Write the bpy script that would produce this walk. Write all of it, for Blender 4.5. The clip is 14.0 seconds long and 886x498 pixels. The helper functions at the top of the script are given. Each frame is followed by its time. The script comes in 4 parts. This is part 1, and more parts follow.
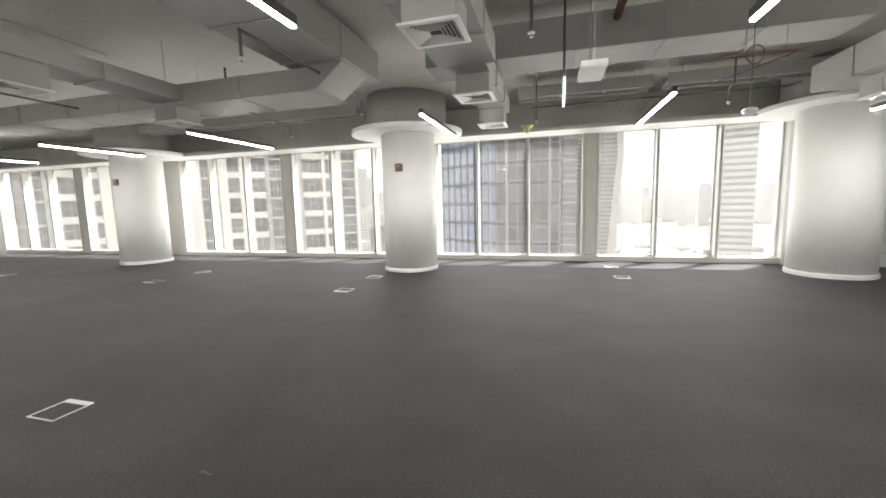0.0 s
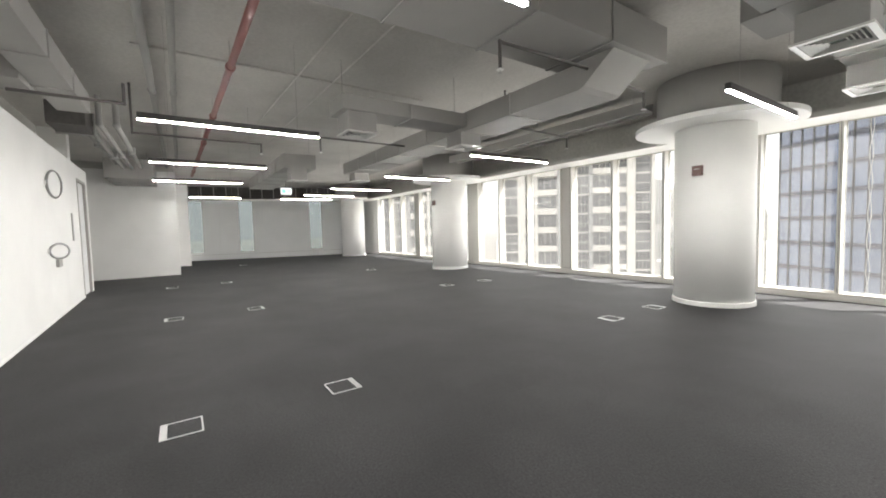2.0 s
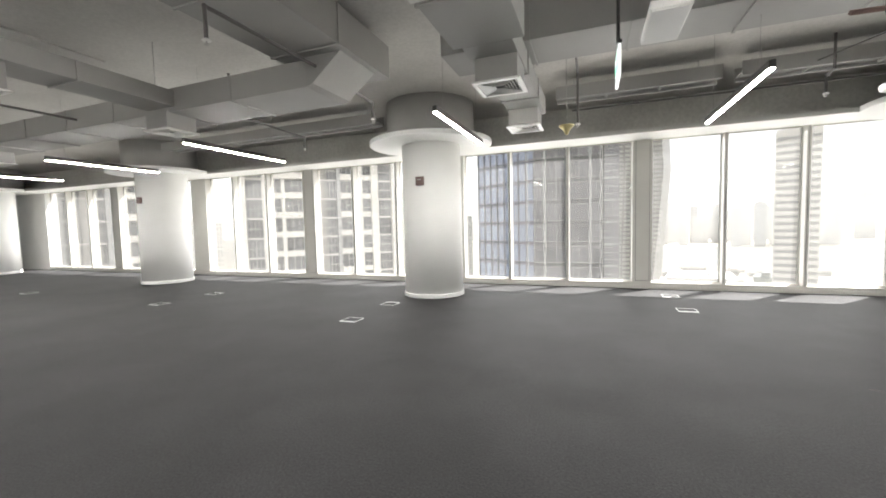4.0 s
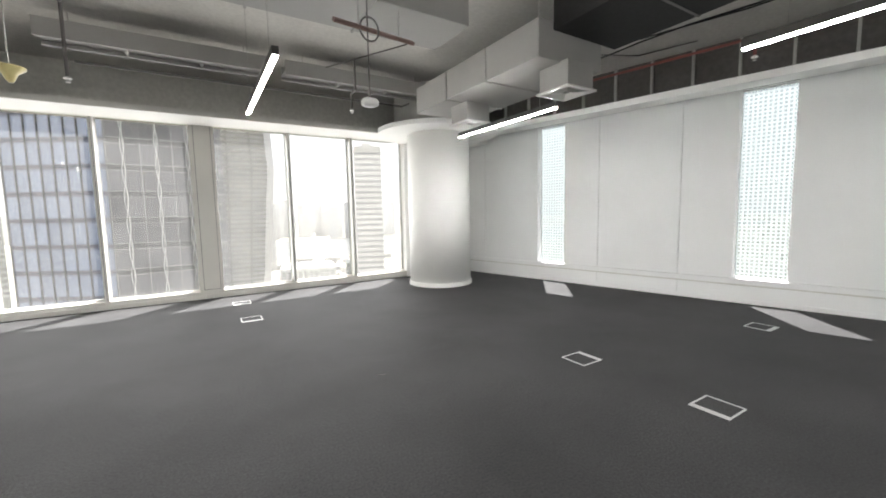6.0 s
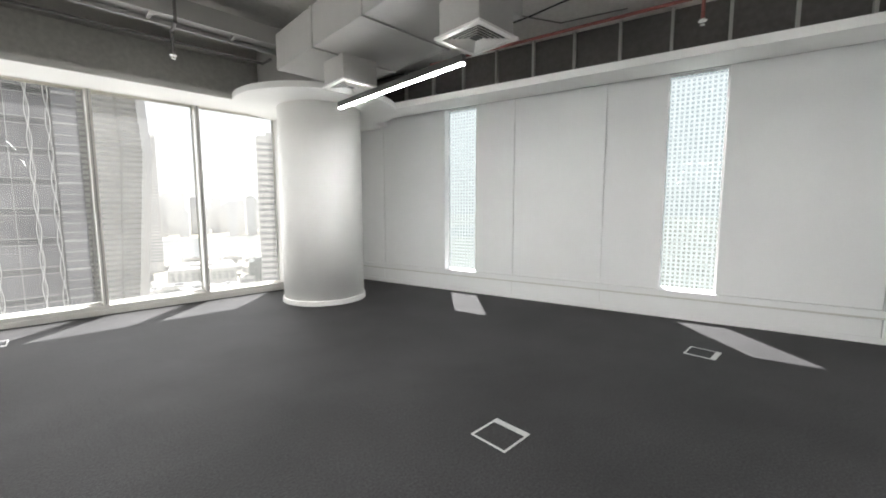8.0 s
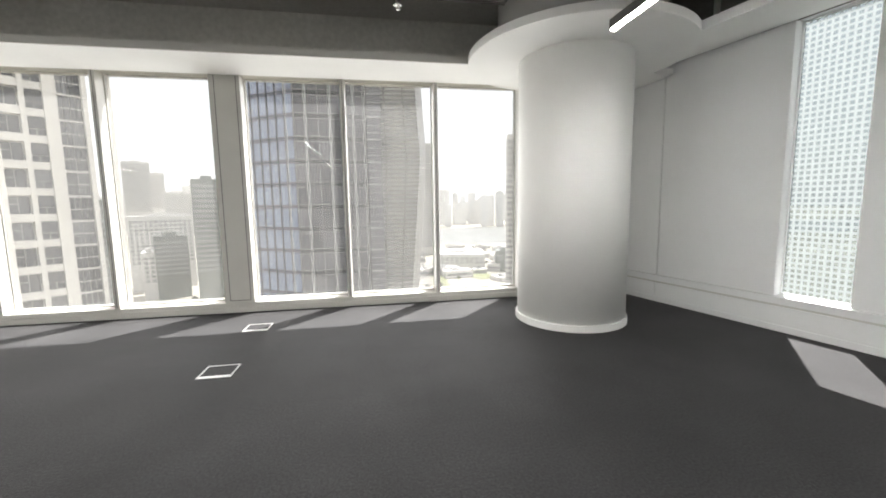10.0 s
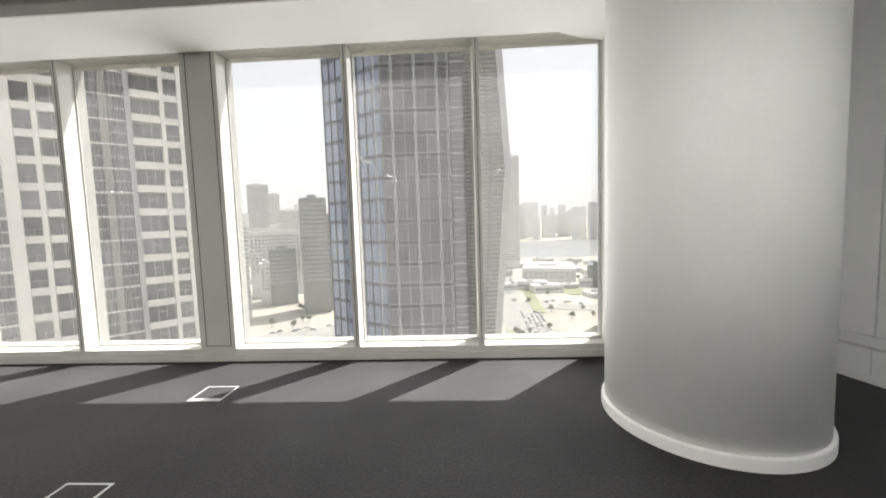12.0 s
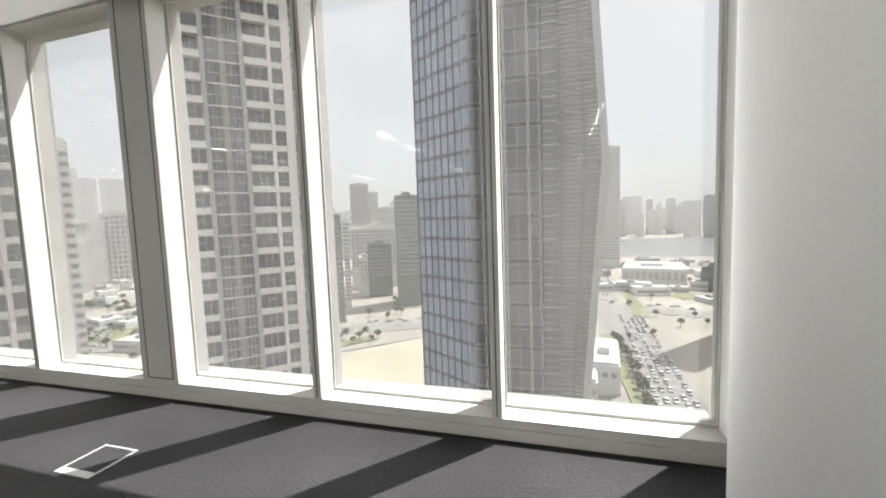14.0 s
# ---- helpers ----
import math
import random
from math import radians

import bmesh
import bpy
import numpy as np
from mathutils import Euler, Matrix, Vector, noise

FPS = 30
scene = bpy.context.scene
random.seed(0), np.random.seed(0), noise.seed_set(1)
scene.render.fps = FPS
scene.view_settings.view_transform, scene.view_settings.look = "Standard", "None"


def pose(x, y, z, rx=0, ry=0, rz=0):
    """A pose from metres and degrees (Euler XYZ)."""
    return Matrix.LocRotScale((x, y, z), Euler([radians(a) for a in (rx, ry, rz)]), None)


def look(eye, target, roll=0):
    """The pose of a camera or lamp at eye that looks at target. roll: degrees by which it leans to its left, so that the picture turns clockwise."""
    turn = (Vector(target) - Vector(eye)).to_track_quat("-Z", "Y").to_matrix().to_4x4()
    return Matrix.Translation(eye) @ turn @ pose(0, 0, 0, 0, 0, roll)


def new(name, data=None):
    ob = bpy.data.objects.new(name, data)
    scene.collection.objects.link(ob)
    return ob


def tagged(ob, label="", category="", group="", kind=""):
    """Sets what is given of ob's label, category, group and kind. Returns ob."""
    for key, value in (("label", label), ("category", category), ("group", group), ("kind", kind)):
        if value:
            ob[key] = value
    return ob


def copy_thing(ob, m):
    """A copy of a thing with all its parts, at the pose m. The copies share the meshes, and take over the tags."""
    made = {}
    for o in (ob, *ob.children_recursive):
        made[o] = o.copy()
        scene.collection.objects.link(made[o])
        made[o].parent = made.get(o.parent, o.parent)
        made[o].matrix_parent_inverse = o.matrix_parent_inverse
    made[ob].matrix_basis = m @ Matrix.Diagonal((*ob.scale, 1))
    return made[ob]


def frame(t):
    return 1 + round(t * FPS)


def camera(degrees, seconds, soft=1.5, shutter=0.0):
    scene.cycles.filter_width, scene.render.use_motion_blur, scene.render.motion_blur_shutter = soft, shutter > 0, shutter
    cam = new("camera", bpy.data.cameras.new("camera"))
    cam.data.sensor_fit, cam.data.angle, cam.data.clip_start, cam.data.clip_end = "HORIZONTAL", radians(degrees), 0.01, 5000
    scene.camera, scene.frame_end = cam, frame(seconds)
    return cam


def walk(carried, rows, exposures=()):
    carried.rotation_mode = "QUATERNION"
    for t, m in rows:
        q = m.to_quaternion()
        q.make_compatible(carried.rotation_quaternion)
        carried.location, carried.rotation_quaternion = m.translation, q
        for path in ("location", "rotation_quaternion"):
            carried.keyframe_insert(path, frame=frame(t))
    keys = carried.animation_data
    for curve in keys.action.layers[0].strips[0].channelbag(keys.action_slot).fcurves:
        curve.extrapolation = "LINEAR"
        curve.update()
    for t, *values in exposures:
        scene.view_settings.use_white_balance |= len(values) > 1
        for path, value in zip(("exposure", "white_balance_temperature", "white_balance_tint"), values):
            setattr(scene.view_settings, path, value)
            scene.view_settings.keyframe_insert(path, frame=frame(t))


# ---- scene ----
cam = camera(97.1, 14.0, soft=1.85)
PATH = [
    (0.00, (0.235, 0.073, 1.606), (-0.298, 1.987, 1.376), -1.40),
    (0.50, (0.229, 0.329, 1.588), (-0.633, 2.120, 1.366), -1.40),
    (1.00, (0.130, 0.555, 1.575), (-1.034, 2.170, 1.383), -1.50),
    (1.50, (0.090, 0.724, 1.580), (-1.344, 2.111, 1.429), -1.60),
    (2.00, (0.155, 0.877, 1.575), (-1.503, 1.990, 1.461), -1.50),
    (2.20, (0.191, 0.911, 1.591), (-1.534, 1.918, 1.481), -1.50),
    (2.55, (0.209, 0.981, 1.591), (-1.558, 1.912, 1.494), -1.45),
    (2.90, (0.183, 1.020, 1.582), (-1.501, 2.094, 1.488), -1.41),
    (3.25, (0.144, 1.050, 1.570), (-1.336, 2.392, 1.469), -1.39),
    (3.60, (0.121, 1.095, 1.560), (-1.041, 2.720, 1.448), -1.39),
    (3.95, (0.145, 1.177, 1.556), (-0.637, 3.014, 1.432), -1.42),
    (4.30, (0.247, 1.319, 1.565), (-0.189, 3.267, 1.430), -1.50),
    (4.50, (0.321, 1.425, 1.566), (0.049, 3.401, 1.425), -1.80),
    (5.00, (0.549, 1.678, 1.598), (0.711, 3.666, 1.445), -1.70),
    (5.50, (0.843, 1.897, 1.563), (1.475, 3.788, 1.397), -1.60),
    (6.00, (1.087, 2.143, 1.596), (2.131, 3.839, 1.408), -1.10),
    (6.50, (1.441, 2.345, 1.599), (2.779, 3.818, 1.402), -0.60),
    (7.00, (1.769, 2.595, 1.583), (3.303, 3.864, 1.389), 0.10),
    (7.50, (2.050, 2.908, 1.600), (3.635, 4.111, 1.400), -0.30),
    (8.00, (2.362, 3.243, 1.588), (3.746, 4.672, 1.383), -0.10),
    (8.50, (2.587, 3.640, 1.591), (3.691, 5.293, 1.372), 0.00),
    (9.00, (2.766, 4.083, 1.585), (3.569, 5.899, 1.348), -0.40),
    (9.20, (2.849, 4.247, 1.561), (3.546, 6.107, 1.326), -0.50),
    (9.55, (2.978, 4.555, 1.546), (3.487, 6.474, 1.308), -0.70),
    (9.90, (3.106, 4.869, 1.533), (3.475, 6.821, 1.300), -0.82),
    (10.25, (3.233, 5.189, 1.522), (3.499, 7.159, 1.299), -0.90),
    (10.60, (3.361, 5.512, 1.513), (3.549, 7.492, 1.304), -0.98),
    (10.95, (3.493, 5.836, 1.508), (3.613, 7.823, 1.313), -1.10),
    (11.30, (3.629, 6.160, 1.506), (3.680, 8.151, 1.326), -1.30),
    (11.50, (3.702, 6.357, 1.503), (3.708, 8.350, 1.333), -1.50),
    (12.00, (3.908, 6.805, 1.507), (3.807, 8.796, 1.353), -1.80),
    (12.50, (4.071, 7.266, 1.480), (3.885, 9.252, 1.330), -2.10),
    (13.00, (4.212, 7.672, 1.476), (3.940, 9.647, 1.329), -2.40),
    (13.50, (4.386, 8.062, 1.466), (3.986, 10.016, 1.311), -2.55),
    (14.00, (4.468, 8.440, 1.472), (3.912, 10.355, 1.314), -2.00),
]
walk(cam, [(t, look(eye, target, roll)) for t, eye, target, roll in PATH], exposures=[(0.0, 2.45, 6500, 10), (5.0, 2.53, 6450, 10), (7.5, 2.44, 6300, 10), (9.2, 2.26, 6380, 10), (11.3, 2.08, 6480, 10), (14.0, 1.62, 6350, 10)])

# ---- light ----
SUN_TRAVEL = Vector((-0.35, -0.38, -1.0))
world = bpy.data.worlds.new("hazy_sky")
scene.world = world
world.use_nodes = True
wn = world.node_tree
sky = wn.nodes.new("ShaderNodeTexSky")
sky.sky_type = "NISHITA"
sky.sun_disc = False
sky.sun_elevation = radians(62.7)
sky.sun_rotation = math.atan2(0.35, 0.38)
sky.air_density, sky.dust_density, sky.ozone_density = 1.0, 4.0, 1.0
haze = wn.nodes.new("ShaderNodeMix")
haze.data_type = "RGBA"
haze.inputs["Factor"].default_value = 0.86
haze.inputs["B"].default_value = (4.3, 4.25, 4.15, 1)
wn.links.new(sky.outputs["Color"], haze.inputs["A"])
wn.links.new(haze.outputs["Result"], wn.nodes["Background"].inputs["Color"])
wn.nodes["Background"].inputs["Strength"].default_value = 0.15
sun_data = bpy.data.lights.new("sun", "SUN")
sun_data.energy, sun_data.angle, sun_data.color = 4.2, radians(0.6), (1.0, 0.97, 0.93)
sun = new("sun", sun_data)
sun.rotation_euler = SUN_TRAVEL.to_track_quat("-Z", "Y").to_euler()
sun.location = (30, 35, 90)

# the hazy sky's light, entering by the window openings
for x0, x1 in ((-2.9, 5.35), (-12.1, -3.65), (-21.6, -12.9)):
    day_data = bpy.data.lights.new("window_daylight", "AREA")
    day_data.shape, day_data.size, day_data.size_y = "RECTANGLE", x1 - x0, 3.0
    day_data.energy, day_data.color = 3.7 * (x1 - x0), (1.0, 0.99, 0.965)
    day_data.spread = radians(120)
    day = new("window_daylight", day_data)
    day.matrix_basis = look(((x0 + x1) / 2, 11.05, 1.72), ((x0 + x1) / 2, 0, 1.72))


# ---- materials ----
def material(name, base, rough=0.6, metal=0.0, grain=0.0, grain_scale=40.0, wash=0.0, wash_scale=0.6, bump=0.0, emit=None, emit_strength=0.0, spec=0.5):
    """A surface with fine grain and broad patchy wear, and relief from the grain."""
    m = bpy.data.materials.new(name)
    m.use_nodes = True
    nt = m.node_tree
    b = nt.nodes["Principled BSDF"]
    b.inputs["Base Color"].default_value = (*base, 1)
    b.inputs["Roughness"].default_value = rough
    b.inputs["Metallic"].default_value = metal
    b.inputs["Specular IOR Level"].default_value = spec
    if emit:
        b.inputs["Emission Color"].default_value = (*emit, 1)
        b.inputs["Emission Strength"].default_value = emit_strength
    if grain or wash or bump:
        co = nt.nodes.new("ShaderNodeNewGeometry")
        fine = nt.nodes.new("ShaderNodeTexNoise")
        fine.inputs["Scale"].default_value, fine.inputs["Detail"].default_value = grain_scale, 4
        broad = nt.nodes.new("ShaderNodeTexNoise")
        broad.inputs["Scale"].default_value, broad.inputs["Detail"].default_value = wash_scale, 5
        for n in (fine, broad):
            nt.links.new(co.outputs["Position"], n.inputs["Vector"])
        f1 = nt.nodes.new("ShaderNodeMapRange")
        f1.inputs["From Min"].default_value, f1.inputs["From Max"].default_value = 0.25, 0.75
        f1.inputs["To Min"].default_value, f1.inputs["To Max"].default_value = 1 - grain, 1 + grain
        f2 = nt.nodes.new("ShaderNodeMapRange")
        f2.inputs["From Min"].default_value, f2.inputs["From Max"].default_value = 0.3, 0.7
        f2.inputs["To Min"].default_value, f2.inputs["To Max"].default_value = 1 - wash, 1 + wash
        nt.links.new(fine.outputs["Fac"], f1.inputs["Value"])
        nt.links.new(broad.outputs["Fac"], f2.inputs["Value"])
        mul = nt.nodes.new("ShaderNodeMath")
        mul.operation = "MULTIPLY"
        nt.links.new(f1.outputs["Result"], mul.inputs[0])
        nt.links.new(f2.outputs["Result"], mul.inputs[1])
        sc = nt.nodes.new("ShaderNodeVectorMath")
        sc.operation = "SCALE"
        sc.inputs[0].default_value = base
        nt.links.new(mul.outputs[0], sc.inputs["Scale"])
        nt.links.new(sc.outputs[0], b.inputs["Base Color"])
        if bump:
            bp = nt.nodes.new("ShaderNodeBump")
            bp.inputs["Strength"].default_value, bp.inputs["Distance"].default_value = bump, 0.01
            nt.links.new(fine.outputs["Fac"], bp.inputs["Height"])
            nt.links.new(bp.outputs["Normal"], b.inputs["Normal"])
    return m


def carpet_material():
    """Charcoal carpet tiles, half a metre square, with loop-pile grain and faint differences from tile to tile."""
    m = material("carpet", (0.05, 0.05, 0.052), rough=0.7, spec=0.2)
    nt = m.node_tree
    b = nt.nodes["Principled BSDF"]
    geo = nt.nodes.new("ShaderNodeNewGeometry")
    cell = nt.nodes.new("ShaderNodeVectorMath")
    cell.operation = "SNAP"
    cell.inputs[1].default_value = (0.5, 0.5, 10)
    nt.links.new(geo.outputs["Position"], cell.inputs[0])
    tile = nt.nodes.new("ShaderNodeTexWhiteNoise")
    nt.links.new(cell.outputs[0], tile.inputs["Vector"])
    fine = nt.nodes.new("ShaderNodeTexNoise")
    fine.inputs["Scale"].default_value, fine.inputs["Detail"].default_value = 210, 3
    nt.links.new(geo.outputs["Position"], fine.inputs["Vector"])
    tuft = nt.nodes.new("ShaderNodeTexNoise")
    tuft.inputs["Scale"].default_value, tuft.inputs["Detail"].default_value = 62, 5
    nt.links.new(geo.outputs["Position"], tuft.inputs["Vector"])
    soil = nt.nodes.new("ShaderNodeTexNoise")
    soil.inputs["Scale"].default_value, soil.inputs["Detail"].default_value = 0.9, 6
    nt.links.new(geo.outputs["Position"], soil.inputs["Vector"])
    total = None
    for node, out, lo, hi in ((tile, "Value", 0.94, 1.06), (fine, "Fac", 0.4, 1.6), (tuft, "Fac", 0.45, 1.55), (soil, "Fac", 0.6, 1.4)):
        r = nt.nodes.new("ShaderNodeMapRange")
        r.inputs["From Min"].default_value, r.inputs["From Max"].default_value = (0, 1) if node is tile else (0.25, 0.75)
        r.inputs["To Min"].default_value, r.inputs["To Max"].default_value = lo, hi
        nt.links.new(node.outputs[out], r.inputs["Value"])
        if total is None:
            total = r.outputs["Result"]
        else:
            k = nt.nodes.new("ShaderNodeMath")
            k.operation = "MULTIPLY"
            nt.links.new(total, k.inputs[0])
            nt.links.new(r.outputs["Result"], k.inputs[1])
            total = k.outputs[0]
    sc = nt.nodes.new("ShaderNodeVectorMath")
    sc.operation = "SCALE"
    sc.inputs[0].default_value = CARPET
    nt.links.new(total, sc.inputs["Scale"])
    nt.links.new(sc.outputs[0], b.inputs["Base Color"])
    bp = nt.nodes.new("ShaderNodeBump")
    bp.inputs["Strength"].default_value, bp.inputs["Distance"].default_value = 0.6, 0.006
    nt.links.new(tuft.outputs["Fac"], bp.inputs["Height"])
    nt.links.new(bp.outputs["Normal"], b.inputs["Normal"])
    b.inputs["Sheen Weight"].default_value = 0.03
    b.inputs["Sheen Roughness"].default_value = 0.6
    return m


def glass_material(name, dust_veil, tint=(1, 1, 1), dots=0.0, film_tone=(0.92, 0.92, 0.91)):
    """Window glass: clear, with a weak mirror image and a dusty film that also stands in for outside haze; dots: pitch
    of a printed screen with square clear holes.
    """
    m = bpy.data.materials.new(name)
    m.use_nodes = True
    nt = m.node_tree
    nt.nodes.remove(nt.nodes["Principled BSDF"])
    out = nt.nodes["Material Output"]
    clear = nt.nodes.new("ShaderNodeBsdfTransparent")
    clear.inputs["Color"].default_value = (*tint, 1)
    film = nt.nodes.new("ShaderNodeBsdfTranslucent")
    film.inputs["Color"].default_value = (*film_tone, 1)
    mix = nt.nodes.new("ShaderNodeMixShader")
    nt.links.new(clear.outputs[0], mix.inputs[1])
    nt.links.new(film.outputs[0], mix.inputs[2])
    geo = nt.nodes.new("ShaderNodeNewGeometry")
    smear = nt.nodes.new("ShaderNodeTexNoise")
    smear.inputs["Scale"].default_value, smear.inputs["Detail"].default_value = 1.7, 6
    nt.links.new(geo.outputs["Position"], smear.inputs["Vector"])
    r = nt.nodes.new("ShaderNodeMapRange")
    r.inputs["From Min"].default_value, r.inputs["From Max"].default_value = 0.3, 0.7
    r.inputs["To Min"].default_value, r.inputs["To Max"].default_value = dust_veil * 0.75, dust_veil * 1.25
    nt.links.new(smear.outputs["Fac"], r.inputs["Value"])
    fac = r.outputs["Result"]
    if dots:
        co = nt.nodes.new("ShaderNodeTexCoord")
        wave = nt.nodes.new("ShaderNodeVectorMath")
        wave.operation = "SCALE"
        wave.inputs["Scale"].default_value = 2 * math.pi / dots
        nt.links.new(co.outputs["Object"], wave.inputs[0])
        sep = nt.nodes.new("ShaderNodeSeparateXYZ")
        nt.links.new(wave.outputs[0], sep.inputs[0])
        parts = []
        for ax in ("X", "Z"):
            s = nt.nodes.new("ShaderNodeMath")
            s.operation = "SINE"
            nt.links.new(sep.outputs[ax], s.inputs[0])
            parts.append(s)
        add = nt.nodes.new("ShaderNodeMath")
        add.operation = "MINIMUM"
        nt.links.new(parts[0].outputs[0], add.inputs[0])
        nt.links.new(parts[1].outputs[0], add.inputs[1])
        dot = nt.nodes.new("ShaderNodeMapRange")
        dot.inputs["From Min"].default_value, dot.inputs["From Max"].default_value = -0.45, -0.15
        dot.inputs["To Min"].default_value, dot.inputs["To Max"].default_value = 0.62, dust_veil
        nt.links.new(add.outputs[0], dot.inputs["Value"])
        fac = dot.outputs["Result"]
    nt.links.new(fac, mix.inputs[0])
    gloss = nt.nodes.new("ShaderNodeBsdfGlossy")
    gloss.inputs["Roughness"].default_value = 0.02
    graze = nt.nodes.new("ShaderNodeLayerWeight")
    graze.inputs["Blend"].default_value = 0.5
    power = nt.nodes.new("ShaderNodeMath")
    power.operation = "POWER"
    power.inputs[1].default_value = 5.0
    nt.links.new(graze.outputs["Facing"], power.inputs[0])
    fr = nt.nodes.new("ShaderNodeMapRange")
    fr.inputs["To Min"].default_value, fr.inputs["To Max"].default_value = 0.009, 0.9
    nt.links.new(power.outputs[0], fr.inputs["Value"])
    top = nt.nodes.new("ShaderNodeMixShader")
    nt.links.new(fr.outputs["Result"], top.inputs[0])
    nt.links.new(mix.outputs[0], top.inputs[1])
    nt.links.new(gloss.outputs[0], top.inputs[2])
    nt.links.new(top.outputs[0], out.inputs["Surface"])
    return m


def varied(name, base, spread, rough=0.4, metal=0.0, spec=0.5):
    """A paint or glass whose tone differs a little from piece to piece."""
    m = material(name, base, rough=rough, metal=metal, spec=spec)
    nt = m.node_tree
    info = nt.nodes.new("ShaderNodeObjectInfo")
    r = nt.nodes.new("ShaderNodeMapRange")
    r.inputs["To Min"].default_value, r.inputs["To Max"].default_value = 1 - spread, 1 + spread
    nt.links.new(info.outputs["Random"], r.inputs["Value"])
    sc = nt.nodes.new("ShaderNodeVectorMath")
    sc.operation = "SCALE"
    sc.inputs[0].default_value = base
    nt.links.new(r.outputs["Result"], sc.inputs["Scale"])
    nt.links.new(sc.outputs[0], nt.nodes["Principled BSDF"].inputs["Base Color"])
    return m


CARPET = (0.0245, 0.0239, 0.0247)
M_CARPET = carpet_material()
M_WHITE = material("white_plaster", (0.86, 0.855, 0.835), rough=0.75, grain=0.02, grain_scale=90, wash=0.03, wash_scale=1.3, bump=0.06, spec=0.3)
M_PANEL = material("white_panel", (0.765, 0.77, 0.768), rough=0.5, grain=0.015, grain_scale=60, wash=0.03, wash_scale=0.9, bump=0.03, spec=0.35)
M_FRAME = material("cream_powder_coat", (0.56, 0.55, 0.515), rough=0.42, grain=0.02, grain_scale=120, wash=0.04, wash_scale=2.0, spec=0.4)
M_JOINT = material("dark_joint", (0.12, 0.12, 0.115), rough=0.8)
M_SLAB = material("grey_painted_concrete", (0.55, 0.535, 0.505), rough=0.85, grain=0.08, grain_scale=22, wash=0.10, wash_scale=0.8, bump=0.25, spec=0.2)
M_DUCT = material("grey_painted_sheet", (0.36, 0.352, 0.335), rough=0.7, grain=0.03, grain_scale=50, wash=0.07, wash_scale=1.1, bump=0.05, spec=0.3)
# Near-black base colour that carries the shade of a void.
M_VOID = material("dark_void_shade", (0.10, 0.095, 0.09), rough=0.95, grain=0.15, grain_scale=14, wash=0.15, bump=0.4, spec=0.1)
M_BARE = material("bare_concrete", (0.56, 0.55, 0.51), rough=0.9, grain=0.12, grain_scale=16, wash=0.15, bump=0.3, spec=0.15)
M_BLACK = material("matt_black", (0.035, 0.034, 0.034), rough=0.8, grain=0.1, grain_scale=30, spec=0.2)
M_STEEL = material("galvanised_steel", (0.42, 0.41, 0.39), rough=0.5, metal=0.6, grain=0.08, grain_scale=30)
M_PIPE = material("dark_grey_pipe_paint", (0.12, 0.11, 0.105), rough=0.55, grain=0.06, grain_scale=40)
M_RED = material("red_oxide_pipe_paint", (0.20, 0.055, 0.045), rough=0.5, grain=0.10, grain_scale=25, wash=0.1)
M_GRILLE = material("white_grille_enamel", (0.72, 0.71, 0.68), rough=0.4, grain=0.02, grain_scale=80)
M_PROFILE = material("dark_anodised_profile", (0.07, 0.068, 0.065), rough=0.4, metal=0.3, grain=0.04, grain_scale=60)
M_LED = material("led_diffuser", (0.9, 0.9, 0.88), rough=0.5, emit=(1.0, 0.98, 0.94), emit_strength=39.0)
M_EXIT = material("exit_sign_face", (0.75, 0.8, 0.76), rough=0.3, emit=(0.95, 1.0, 0.97), emit_strength=0.18)
M_GREEN = material("sign_green", (0.10, 0.42, 0.22), rough=0.4, emit=(0.15, 0.7, 0.35), emit_strength=0.5)
M_CREAM = material("yellowed_plastic", (0.55, 0.47, 0.22), rough=0.45, grain=0.05)
M_STRUT = material("faded_red_oxide", (0.24, 0.15, 0.13), rough=0.6, grain=0.12, grain_scale=25)
M_CALL = material("call_point_red", (0.17, 0.105, 0.095), rough=0.45, grain=0.05)
M_PLASTIC = material("white_plastic", (0.75, 0.74, 0.71), rough=0.4, grain=0.02)
M_RIM = material("brushed_steel_rim", (0.56, 0.56, 0.55), rough=0.38, metal=0.35, grain=0.05, grain_scale=90)
M_PIPE_LIGHT = material("pale_grey_cable", (0.38, 0.38, 0.37), rough=0.6, grain=0.04)
M_MARK = material("pencil_grey", (0.22, 0.22, 0.21), rough=0.8)
# The film whitens the view: outside haze is put into the glass.
M_GLASS = glass_material("dusty_hazed_window_glass", 0.045, (0.62, 0.622, 0.62))
M_FRIT = glass_material("dotted_window_glass", 0.05, (0.40, 0.425, 0.43), dots=0.062, film_tone=(0.28, 0.302, 0.306))


# ---- mesh tools ----
def block(bm, x0, y0, z0, x1, y1, z1):
    r = bmesh.ops.create_cube(bm, size=1.0)
    bmesh.ops.scale(bm, vec=(x1 - x0, y1 - y0, z1 - z0), verts=r["verts"])
    bmesh.ops.translate(bm, vec=((x0 + x1) / 2, (y0 + y1) / 2, (z0 + z1) / 2), verts=r["verts"])
    return r["verts"]


def boxes(*rows, bevel=0.0):
    bm = bmesh.new()
    for row in rows:
        block(bm, *row)
    if bevel:
        bmesh.ops.bevel(bm, geom=bm.edges[:], offset=bevel, segments=2, affect="EDGES", profile=0.6)
    return bm


